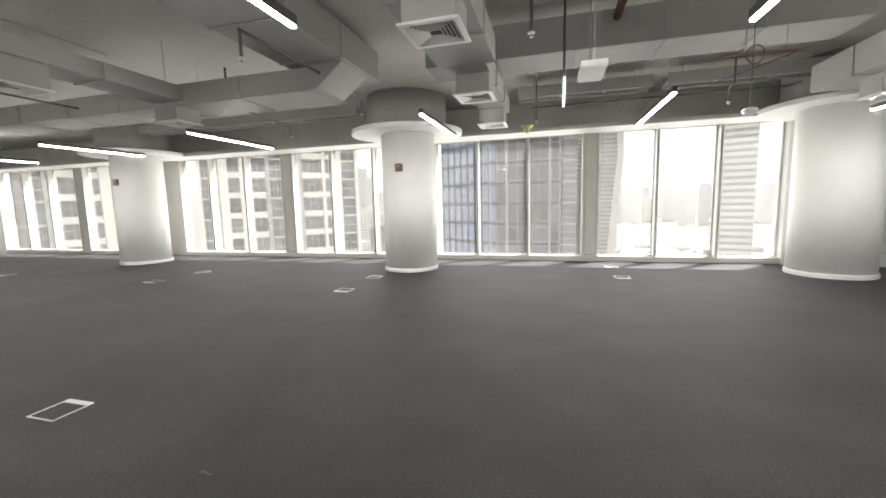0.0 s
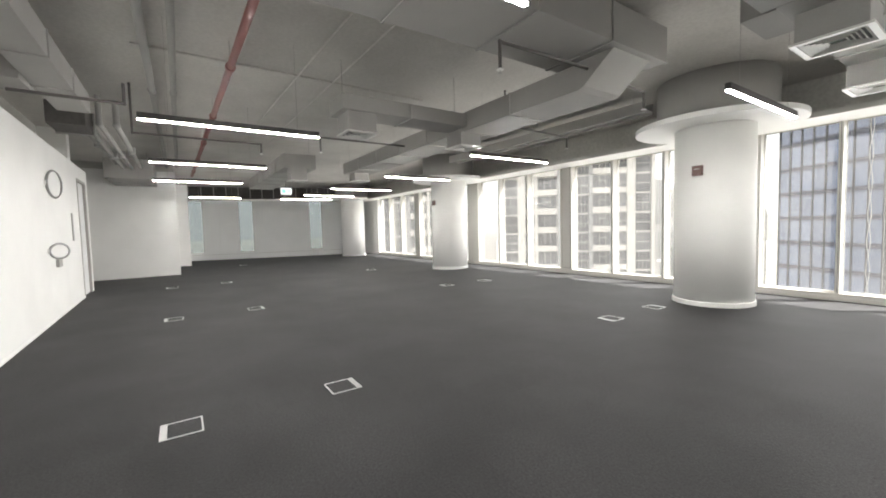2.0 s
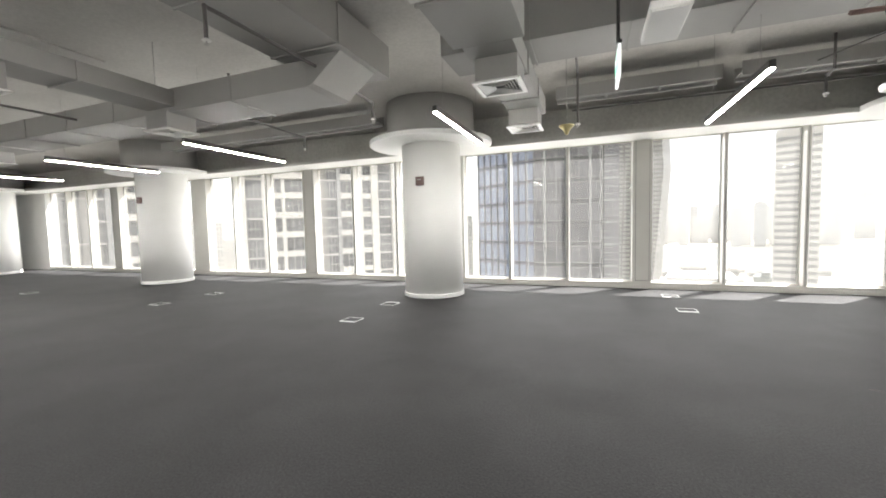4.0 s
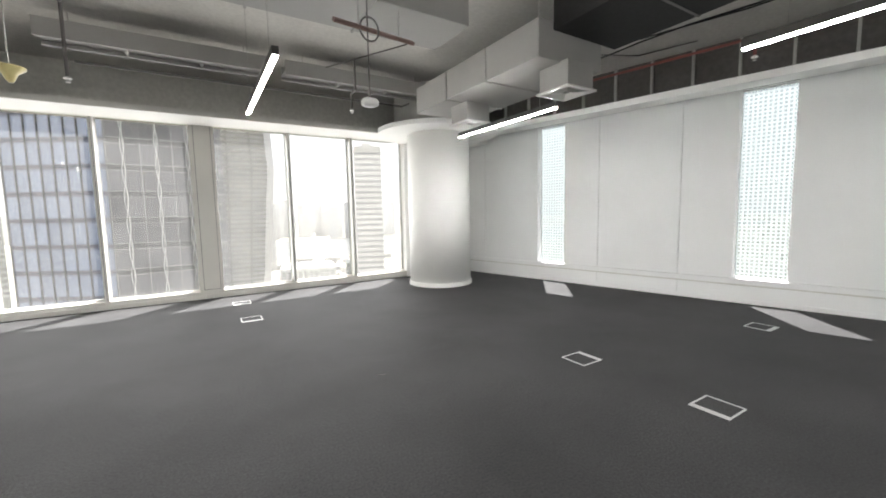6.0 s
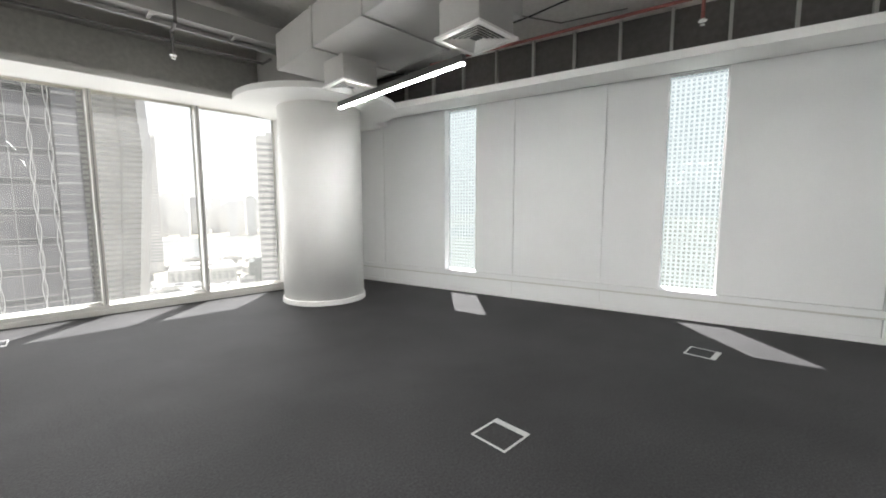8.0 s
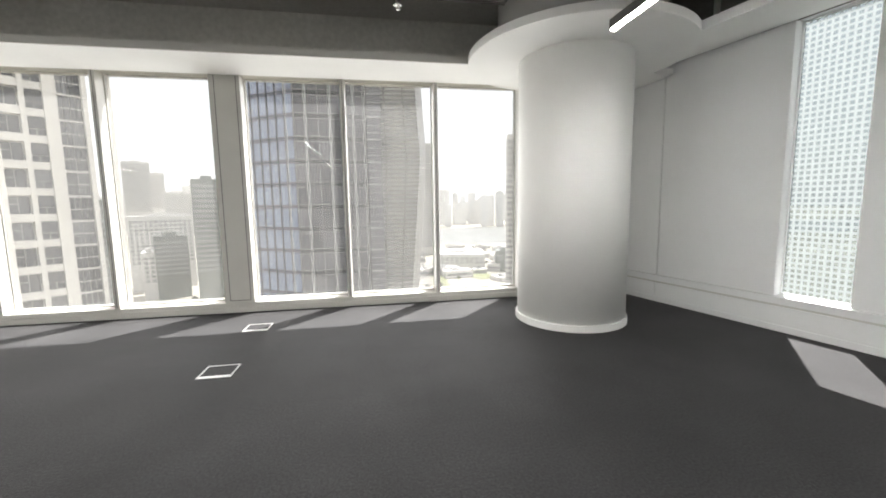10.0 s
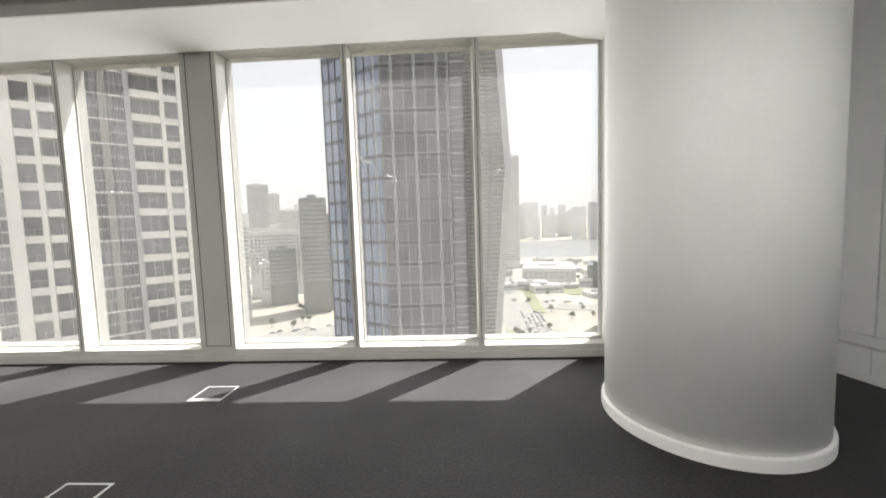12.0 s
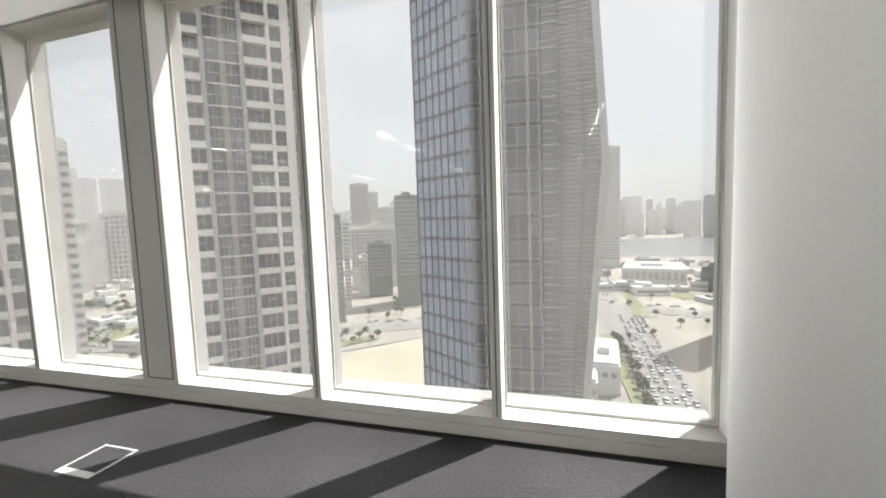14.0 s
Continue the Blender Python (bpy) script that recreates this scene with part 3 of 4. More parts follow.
def diffuser(x, y, top, size=0.5):
    """A square ceiling diffuser of nested frames under its plenum box."""
    h = size / 2
    d = thing("air_diffuser", "white square four-way air diffuser under a grey box", "air diffuser", (x, y, 3.0), "air diffusers")
    part("plenum", boxes((-h + 0.03, -h + 0.03, 0.03, h - 0.03, h - 0.03, top - 3.0), bevel=0.006), M_DUCT, d, "grey painted plenum box")
    part("backing", boxes((-h + 0.04, -h + 0.04, 0.02, h - 0.04, h - 0.04, 0.031)), M_JOINT, d, "dark throat behind the vanes")
    part("frame", boxes((-h, -h, 0, h, -h + 0.045, 0.02), (-h, h - 0.045, 0, h, h, 0.02), (-h, -h + 0.045, 0, -h + 0.045, h - 0.045, 0.02), (h - 0.045, -h + 0.045, 0, h, h - 0.045, 0.02)), M_GRILLE, d)
    for i in range(1, 6):
        a = h - 0.045 - i * (h - 0.06) / 6
        t = 0.011
        bm = bmesh.new()
        for sx, sy in ((1, 0), (-1, 0), (0, 1), (0, -1)):
            lo, hi = a, a + t + 0.012
            if sx:
                v = [(sx * hi, -hi, 0.002), (sx * hi, hi, 0.002), (sx * lo, lo, 0.024), (sx * lo, -lo, 0.024)]
            else:
                v = [(-hi, sy * hi, 0.002), (hi, sy * hi, 0.002), (lo, sy * lo, 0.024), (-lo, sy * lo, 0.024)]
            q = [bm.verts.new(p) for p in v] + [bm.verts.new((p[0], p[1], p[2] + 0.004)) for p in v]
            bm.faces.new(q[:4])
            bm.faces.new(q[4:][::-1])
            for j in range(4):
                bm.faces.new((q[j], q[(j + 1) % 4], q[4 + (j + 1) % 4], q[4 + j]))
        part("vane", bm, M_GRILLE, d)
    return d


for x, y, top in [(-0.70, 3.37, 3.27), (-0.76, 5.46, 3.27), (-0.81, 7.45, 3.27), (4.97, 5.53, 3.31), (4.92, 7.45, 3.31), (-5.60, 3.22, 3.31), (-5.66, 5.30, 3.24), (-11.7, 3.8, 3.36), (-11.2, 5.5, 3.24)]:
    diffuser(x, y, top)
duct("branch_duct", [(-1.03, 4.95, 3.26, -0.53, 7.70, 3.51)], "grey painted branch duct feeding the diffusers")
duct("branch_duct", [(-1.12, 2.4, 3.26, -0.42, 4.95, 3.56)], "grey painted branch duct feeding the diffusers")


duct("branch_duct", [(-5.88, 2.9, 3.30, -5.32, 5.12, 3.52)], "grey painted branch duct feeding the diffusers")


def pipe(name, points, r, mat, label, category="pipe", clamps=0):
    p = thing(name, label, category, points[0])
    o = Vector(points[0])
    for a, b in zip(points, points[1:]):
        part("tube", rods((Vector(a) - o, Vector(b) - o, r), n=14), mat, p)
    for q in points[1:-1]:
        bm = bmesh.new()
        bmesh.ops.create_uvsphere(bm, u_segments=12, v_segments=8, radius=r * 1.25, matrix=Matrix.Translation(Vector(q) - o))
        part("elbow", bm, mat, p, smooth=True)
    a, b = Vector(points[0]), Vector(points[-1])
    for i in range(clamps):
        c = a.lerp(b, (i + 0.5) / clamps) - o
        ax = (b - a).normalized()
        part("clamp", rods((c - ax * 0.03, c + ax * 0.03, r * 1.35), n=14), mat, p)
        part("hanger", rods((c, c + Vector((0, 0, SLAB - a.z)), 0.005), n=6), M_STEEL, p)
    return p


def sprinkler(x, y, z, points, mat=None):
    """A pendant sprinkler head with its drop pipe and the branch that feeds it."""
    mat = mat or M_PIPE
    s = thing("sprinkler", "pendant sprinkler head on a thin painted drop pipe", "sprinkler", (x, y, z), "sprinklers")
    o = Vector((x, y, z))
    part("rosette", turned([(0.035, 0.0), (0.04, 0.006), (0.02, 0.02), (0.012, 0.03)], 20), M_GRILLE, s, "pale sprinkler rosette", smooth=True)
    part("head", turned([(0.022, -0.035), (0.022, -0.031), (0.006, -0.03), (0.006, 0.0)], 14), M_STEEL, s)
    prev = Vector((0, 0, 0.02))
    for q in points:
        q = Vector(q) - o
        part("tube", rods((prev, q, 0.018), n=12), mat, s)
        bm = bmesh.new()
        bmesh.ops.create_uvsphere(bm, u_segments=10, v_segments=8, radius=0.023, matrix=Matrix.Translation(q))
        part("elbow", bm, mat, s, smooth=True)
        prev = q
    return s


sprinkler(-3.02, 3.80, 3.22, [(-3.02, 3.80, 3.52), (-2.90, 5.12, 3.46)])
sprinkler(-2.99, 6.56, 3.19, [(-2.99, 6.56, 3.44), (-3.02, 6.10, 3.48), (-3.02, 6.10, 4.14)])
sprinkler(-0.06, 8.12, 3.14, [(-0.06, 8.12, 3.95), (-0.06, 6.4, 4.0)])
sprinkler(3.42, 8.83, 3.36, [(3.42, 8.83, 3.62), (3.42, 8.62, 3.66), (3.42, 8.62, 4.14)])
sprinkler(0.02, 4.47, 3.34, [(0.02, 4.47, 4.13), (0.02, 3.0, 4.13)])
sprinkler(7.03, 4.38, 3.42, [(7.03, 4.38, 3.66), (6.35, 7.6, 3.66)], M_RED)
sprinkler(-5.5, 8.0, 3.2, [(-5.5, 8.0, 3.45), (-5.5, 6.2, 3.5), (-5.5, 6.2, 4.14)])
sprinkler(-7.6, 3.26, 3.08, [(-7.6, 3.26, 3.38), (-7.6, 5.14, 3.38)])
sprinkler(-8.47, 2.33, 3.12, [(-8.47, 2.33, 3.32), (-8.42, 0.30, 3.32), (-8.42, 0.30, 4.14)])
pipe("red_main_pipe", [(-18.0, 1.40, 3.80), (0.8, 1.66, 3.80)], 0.047, M_RED, "long red oxide fire main hung under the slab", clamps=7)
pipe("red_pipe", [(0.98, -0.5, 3.85), (1.0, 5.6, 3.85)], 0.05, M_RED, "red oxide branch pipe hung under the slab", clamps=2)
# Thin rods in the slab's colour draw the faint lines across the soffit.
pipe("conduit", [(-6.6, 0.46, 4.135), (-6.75, 5.1, 4.135)], 0.016, M_SLAB, "thin rod along the slab, in the slab's colour", "conduit")
pipe("conduit", [(-3.5, 2.75, 4.135), (-12.0, 2.5, 4.135)], 0.016, M_SLAB, "thin rod along the slab, in the slab's colour", "conduit")
pipe("conduit", [(-3.5, 3.3, 4.135), (-12.0, 3.15, 4.135)], 0.016, M_SLAB, "thin rod along the slab, in the slab's colour", "conduit")
pipe("lagged_pipe", [(-17.5, 0.62, 4.03), (1.0, 0.62, 4.03)], 0.05, M_DUCT, "grey painted lagged pipe under the slab", clamps=5)
pipe("lagged_pipe", [(-17.5, 0.92, 4.03), (1.0, 0.92, 4.03)], 0.045, M_DUCT, "grey painted lagged pipe under the slab", clamps=5)
duct("south_duct", [(-8.4, -0.62, 3.56, 1.5, -0.22, 3.86)], "grey painted duct above the partition wall")
duct("south_branch_duct", [(-7.3, -0.95, 3.50, -6.7, -0.635, 3.80)], "short grey branch duct above the partition wall")
# Solid body; the darkness of the opening is put into its colour.
box = thing("damper_box", "damper box above the partition wall with its opening coloured dark", "damper box", (-9.6, -0.85, 3.45))
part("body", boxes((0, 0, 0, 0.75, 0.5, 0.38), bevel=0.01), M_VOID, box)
part("flange", boxes((-0.03, -0.02, -0.02, 0.0, 0.52, 0.40)), M_DUCT, box)
for y in (0.1, 0.4):
    part("hanger", rods(((0.37, y, 0.37), (0.37, y, SLAB - 3.45), 0.006), n=6), M_STEEL, box)
for k, (y, z, rad) in enumerate(((-0.42, 3.62, 0.055), (-0.22, 3.60, 0.045), (0.0, 3.64, 0.05), (-0.60, 3.72, 0.035))):
    valves = pipe("lagged_pipe", [(-17.6, y, z), (-9.0 - 0.25 * k, y, z), (-9.0 - 0.25 * k, y, 4.1)], rad, M_DUCT, "grey lagged pipe with a valve by the passage", clamps=0)
    part("valve", rods(((4.6 + 0.35 * k, 0, -0.09), (4.6 + 0.35 * k, 0, 0.09), rad * 1.7), ((4.45 + 0.35 * k, 0, 0), (4.75 + 0.35 * k, 0, 0), rad * 1.5)), M_PIPE_LIGHT, valves, "pale valve body")
    for x in (2.0, 5.5):
        part("hanger", rods(((x, 0, rad), (x, 0, SLAB - z), 0.005), n=6), M_STEEL, valves)
pipe("cross_pipe", [(-7.1, -0.85, 3.46), (-7.15, 0.32, 3.46), (-7.15, 0.32, 3.75)], 0.022, M_PIPE, "thin grey pipe across the partition services")
duct("riser_duct", [(-17.6, -0.9, 3.3, -15.2, 0.3, 3.9)], "grey painted duct by the core block")
pipe("conduit", [(-0.2, 9.3, 3.68), (4.6, 9.3, 3.68), (4.6, 9.0, 3.66)], 0.016, M_PIPE, "thin grey conduit near the windows", "conduit")
pipe("black_cable", [(6.05, 5.6, 3.80), (6.6, 4.3, 3.86), (6.9, 3.0, 3.92), (7.1, 1.6, 4.0)], 0.010, M_BLACK, "loose black cable run under the slab", "cable")

# hanging signs and devices
def exit_sign(x, y, z, turn):
    s = thing("exit_sign", "glowing green and white exit sign on a black drop rod", "exit sign", (x, y, z), turn=turn, group="exit signs")
    part("panel", boxes((-0.19, -0.011, 0, 0.19, 0.011, 0.24), bevel=0.003), M_EXIT, s, "glowing pale panel")
    part("pictogram", boxes((-0.15, -0.0135, 0.06, -0.02, 0.0135, 0.19), (0.04, -0.0135, 0.10, 0.15, 0.0135, 0.15)), M_GREEN, s, "green pictogram bars")
    part("bracket", boxes((-0.19, -0.018, 0.24, 0.19, 0.018, 0.27), bevel=0.003), M_PROFILE, s)
    part("rod", rods(((0, 0, 0.27), (0, 0, SLAB - z), 0.014)), M_PROFILE, s, "black drop rod")
    return s


exit_sign(0.36, 4.82, 2.69, 90)
exit_sign(-15.0, 4.2, 2.90, 90)
hung = thing("ceiling_panel", "white rectangular device panel hung under the slab", "ceiling device", (0.58, 4.04, 2.75))
part("body", boxes((-0.11, -0.24, 0, 0.11, 0.24, 0.05), bevel=0.008), M_PLASTIC, hung)
part("rim", boxes((-0.10, -0.23, -0.006, 0.10, 0.23, 0.0)), M_GRILLE, hung)
for y in (-0.2, 0.2):
    part("hanger", rods(((0, y, 0.05), (0, y, SLAB - 2.75), 0.006), n=6), M_STEEL, hung)
bell = thing("bell_sensor", "yellowed bell-shaped sensor on a thin wire", "sensor", (-0.16, 6.81, 2.72))
part("bell", turned([(0.015, 0.0), (0.03, 0.02), (0.05, 0.07), (0.10, 0.11), (0.10, 0.125), (0.02, 0.14)], 24), M_CREAM, bell, smooth=True)
part("wire", rods(((0, 0, 0.14), (0, 0, SLAB - 2.72), 0.005), n=6), M_STEEL, bell)
det = thing("smoke_detector", "white round detector hung on a thin rod", "detector", (2.45, 5.56, 2.55))
part("head", turned([(0.04, 0.0), (0.075, 0.015), (0.08, 0.05), (0.06, 0.07), (0.02, 0.08)], 28), M_PLASTIC, det, smooth=True)
part("rod", rods(((0, 0, 0.08), (0, 0, SLAB - 2.55), 0.006)), M_PIPE, det)
strut = thing("strut_channel", "red oxide strut channel hung under the slab", "strut channel", (2.06, 5.45, 3.19))
part("channel", rods(((0.06, 0.02, 0), (0.93, 0.27, 0.07), 0.022), n=4), M_STRUT, strut)
part("brace", rods(((0.85, 0.25, 0.04), (0.25, 0.95, -0.06), 0.007), n=8), M_PIPE, strut)
part("hanger", rods(((0.3, 0.09, 0.02), (0.3, 0.09, SLAB - 3.19), 0.006), n=6), M_STEEL, strut)
part("hanger", rods(((0.75, 0.22, 0.05), (0.75, 0.22, SLAB - 3.19), 0.006), n=6), M_STEEL, strut)
bm = bmesh.new()
ring = [[bm.verts.new((0.40 + (0.085 + 0.009 * math.cos(w)) * math.cos(a), 0.09 + 0.009 * math.sin(w), 0.02 + (0.10 + 0.009 * math.cos(w)) * math.sin(a))) for w in (0, 2.09, 4.19)] for a in (2 * math.pi * i / 28 for i in range(28))]
for a, b in zip(ring, ring[1:] + ring[:1]):
    for k in range(3):
        bm.faces.new((a[k], a[(k + 1) % 3], b[(k + 1) % 3], b[k]))
part("cable_loop", bm, M_PIPE, strut, "coiled grey cable", smooth=True)


# ---- floor boxes ----
def floor_box(x, y, turn):
    """A square service box let into the carpet: a steel rim, one wide lip, a carpet lid."""
    b = thing("floor_box", "square steel-rimmed service box with carpet lid", "floor box", (x, y, 0), "floor boxes", turn)
    h = 0.148
    part("rim", boxes((-h, h - 0.013, 0.0005, h, h, 0.006), (-h, -h + 0.05, 0.0005, -h + 0.013, h - 0.013, 0.006), (h - 0.013, -h + 0.05, 0.0005, h, h - 0.013, 0.006)), M_RIM, b)
    part("lip", boxes((-h, -h, 0.0005, h, -h + 0.05, 0.007), bevel=0.002), M_RIM, b, "wide pale lip")
    part("lid", boxes((-h + 0.017, -h + 0.053, 0.0005, h - 0.017, h - 0.017, 0.004)), M_CARPET, b, "carpeted lid")
    return b


for x, y, turn in [(4.47, 4.84, 90), (4.50, 3.555, -90), (7.31, 4.25, 0), (1.66, 8.765, 0), (1.635, 10.11, 0), (-3.60, 0.81, 0), (-3.63, 2.16, 180), (-3.59, 6.67, 0), (-3.60, 8.03, 180), (-8.53, 0.71, 0), (-8.60, 2.10, 180), (-8.5, 6.78, 0), (-8.45, 8.05, 180), (-13.65, 0.62, 0), (-13.75, 2.02, 180), (-13.8, 6.9, 0), (-20.5, 3.3, 0)]:
    floor_box(x, y, turn)



def wire_offcut(x, y, length, turn):
    """A scrap of dark wire left lying on the carpet, slightly bent."""
    w = thing("wire_offcut", "short scrap of dark wire lying on the carpet", "wire scrap", (x, y, 0.0005), "wire scraps", turn)
    bm = bmesh.new()
    pts = [Vector((length * (i / 6 - 0.5), 0.12 * length * math.sin(i * 0.9), 0.0024)) for i in range(7)]
    for a, b in zip(pts, pts[1:]):
        rod(bm, a, b, 0.0022, 8)
    part("wire", bm, M_PIPE, w)


for x, y, length, turn in ((-1.80, 1.82, 0.09, 12), (2.50, 5.675, 0.10, -8)):
    wire_offcut(x, y, length, turn)

pipe("ceiling_cable", [(7.0, 7.1, 4.138), (7.03, 6.37, 4.136), (7.0, 5.9, 4.132), (7.06, 5.2, 4.137), (7.15, 4.76, 4.133), (7.22, 4.43, 4.136), (7.3, 2.6, 4.134)], 0.011, M_BLACK, "black cable clipped along the soffit", "cable")


pipe("ceiling_cable", [(6.75, 6.6, 4.137), (6.95, 6.45, 4.134), (7.5, 6.2, 4.137), (7.75, 5.4, 4.136)], 0.008, M_PIPE, "thin grey cable sagging along the soffit", "cable")

# ---- outside, seen from high up ----
GROUND = -72.0
M_GROUND = material("pale_dusty_ground", (0.36, 0.34, 0.29), rough=0.95, grain=0.10, grain_scale=0.35, wash=0.25, wash_scale=0.012)
M_SAND = material("pale_sand", (0.42, 0.39, 0.29), rough=0.95, grain=0.06, grain_scale=1.5, wash=0.12, wash_scale=0.05)
# Road colour is lightened to carry the distance haze.
M_ROAD = material("dusty_hazed_asphalt", (0.27, 0.262, 0.24), rough=0.9, grain=0.10, grain_scale=2.0, wash=0.12, wash_scale=0.08)
M_KERB = material("kerb_concrete", (0.30, 0.29, 0.27), rough=0.9, grain=0.08, grain_scale=2.0)
# Grass and leaf colours are paled too, with haze painted in.
M_GRASS = material("hazed_dry_grass", (0.22, 0.235, 0.13), rough=0.95, grain=0.2, grain_scale=1.0, wash=0.25, wash_scale=0.1)
M_LEAF = material("dusty_hazed_foliage", (0.17, 0.18, 0.11), rough=0.8, grain=0.3, grain_scale=1.5)
M_TRUNK = material("tree_bark", (0.12, 0.09, 0.06), rough=0.9, grain=0.2, grain_scale=8)
M_WATER = material("creek_water", (0.22, 0.225, 0.22), rough=0.3, wash=0.1, wash_scale=0.01)
M_TOWER = material("cream_tower_render", (0.66, 0.645, 0.615), rough=0.8, grain=0.04, grain_scale=2.0, wash=0.08, wash_scale=0.1)
M_GREYPIER = material("grey_tower_render", (0.36, 0.36, 0.365), rough=0.8, grain=0.04, grain_scale=2.0, wash=0.06, wash_scale=0.1)
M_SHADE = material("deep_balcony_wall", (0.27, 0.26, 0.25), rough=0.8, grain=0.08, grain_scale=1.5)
M_WINDOW = varied("tower_window_glass", (0.13, 0.132, 0.138), 0.45, rough=0.15)
# The blue of the reflected sky is put into this glass's base colour.
M_BLUE = varied("sky_tinted_curtain_glass", (0.215, 0.255, 0.36), 0.12, rough=0.15)
M_DARKGLASS = varied("grey_curtain_glass", (0.105, 0.106, 0.116), 0.38, rough=0.18, spec=0.3)
M_SPANDREL = material("dark_spandrel", (0.04, 0.041, 0.045), rough=0.8, spec=0.08)
M_FIN = material("pale_metal_fin", (0.36, 0.36, 0.36), rough=0.4, metal=0.3)
M_LOUVRE = material("grey_metal_louvre", (0.19, 0.186, 0.178), rough=0.5, metal=0.2)
M_BLUEBAND = material("blue_grey_spandrel", (0.075, 0.083, 0.115), rough=0.7, spec=0.1, grain=0.05, grain_scale=2)
# Window bands of the far towers, with distance haze mixed into the colour.
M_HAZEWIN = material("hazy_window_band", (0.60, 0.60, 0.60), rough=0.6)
M_SCREEN = material("pale_grey_screen", (0.72, 0.71, 0.68), rough=0.7, grain=0.06, grain_scale=0.8)
# Colours the rods that model glass reflections, and the hotel's sign bars.
M_OFFWHITE = material("off_white", (0.62, 0.62, 0.62), rough=0.5, grain=0.05)
M_FAR = varied("pale_facade", (0.60, 0.59, 0.57), 0.15, rough=0.9)
# Far facades: the haze in front of them is put into the base colour.
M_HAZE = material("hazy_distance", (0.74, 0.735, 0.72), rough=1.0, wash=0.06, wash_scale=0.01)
M_FARWIN = material("far_window_band", (0.27, 0.27, 0.275), rough=0.4)
M_DARKBLD = material("dark_green_glass_facade", (0.19, 0.205, 0.19), rough=0.2, grain=0.15, grain_scale=0.3)
M_CAR = varied("car_paint", (0.5, 0.5, 0.5), 0.6, rough=0.3)
M_CARGLASS = material("car_glass", (0.03, 0.03, 0.035), rough=0.1)
EYE = Vector((4.3, 8.0))


def at_bearing(deg, dist):
    b = radians(deg)
    return EYE + Vector((math.sin(b), math.cos(b))) * dist


structure("ground", boxes((-4000, -400, GROUND - 1, 4000, 6000, GROUND)), M_GROUND, "pale dusty city ground reaching the hazy horizon", "ground")
structure("water", boxes((-60, 700, GROUND, 2500, 1160, GROUND + 0.15)), M_WATER, "grey creek water beyond the building site", "water")


def slab_between(name, a, b, width, z, mat, label, category):
    """A flat strip on the ground from a to b."""
    d = (b - a).normalized()
    n = Vector((-d.y, d.x)) * width / 2
    return structure(name, prism([tuple(a - n), tuple(b - n), tuple(b + n), tuple(a + n)], GROUND, GROUND + z), mat, label, category)


# sand lot, roads and verges
lot = [tuple(at_bearing(b, d)) for b, d in ((-36, 120), (-12, 100), (-18, 245), (-33, 215))]
structure("sand_lot", prism(lot, GROUND, GROUND + 0.3), M_SAND, "empty lot of pale yellow sand", "sand lot")
slab_between("road", at_bearing(-60, 330), at_bearing(-12, 275), 22, 0.35, M_ROAD, "wide grey city road beyond the sand lot", "road")
slab_between("road", at_bearing(7, 330), at_bearing(20, 120), 26, 0.35, M_ROAD, "busy grey road full of cars", "road")
slab_between("road", at_bearing(-5, 350), at_bearing(30, 330), 20, 0.36, M_ROAD, "grey cross road at the junction", "road")
slab_between("road", at_bearing(-58, 150), at_bearing(-50, 420), 16, 0.36, M_ROAD, "grey side road by the parking lots", "road")
slab_between("pavement", at_bearing(-38, 222), at_bearing(-14, 250), 3, 0.6, M_KERB, "pale pavement edging the sand lot", "pavement")
slab_between("pavement", at_bearing(3, 260), at_bearing(12, 125), 6, 0.6, M_KERB, "pale pavement along the busy road", "pavement")
slab_between("grass_verge", at_bearing(6.5, 250), at_bearing(11.5, 150), 5, 0.7, M_GRASS, "strip of dry grass along the road", "grass verge")
slab_between("grass_verge", at_bearing(12, 420), at_bearing(17, 380), 25, 0.5, M_GRASS, "patch of dry grass at the junction", "grass verge")
slab_between("grass_verge", at_bearing(9, 400), at_bearing(11, 300), 9, 0.5, M_GRASS, "dry grass island in the road", "grass verge")
slab_between("grass_verge", at_bearing(-33, 235), at_bearing(-27, 245), 9, 0.7, M_GRASS, "patch of green planting by the lot", "grass verge")


def cars_on(a, b, lanes, spacing, seed, fill=0.8):
    rng = random.Random(seed)
    d = (b - a).normalized()
    n = Vector((-d.y, d.x))
    turn = math.degrees(math.atan2(d.y, d.x))
    out = []
    for k in range(lanes):
        u = rng.uniform(0, 4)
        while u < (b - a).length:
            if rng.random() < fill:
                p = a + d * u + n * (k - (lanes - 1) / 2) * 3.3
                out.append((p.x, p.y, turn + rng.uniform(-3, 3)))
            u += spacing * rng.uniform(0.85, 1.4)
    return out


def car_model():
    c = thing("car", "small parked-looking car in the street far below", "car", (0, 0, GROUND + 0.36), "cars in the street")
    bm = boxes((-2.2, -0.88, 0.25, 2.2, 0.88, 0.85), bevel=0.12)
    part("body", bm, M_CAR, c)
    bm = bmesh.new()
    v = block(bm, -1.3, -0.8, 0.85, 1.1, 0.8, 1.42)
    for q in v:
        if q.co.z > 1.2:
            q.co.x *= 0.72
            q.co.y *= 0.86
    part("cabin", bm, M_CARGLASS, c, "dark glazed cabin")
    part("roof", boxes((-0.9, -0.66, 1.421, 0.75, 0.66, 1.46), bevel=0.01), M_CAR, c)
    for x in (-1.4, 1.4):
        for y in (-0.8, 0.8):
            part("wheel", rods(((x, y - 0.1, 0.31), (x, y + 0.1, 0.31), 0.31), n=10), M_SPANDREL, c)
    return c


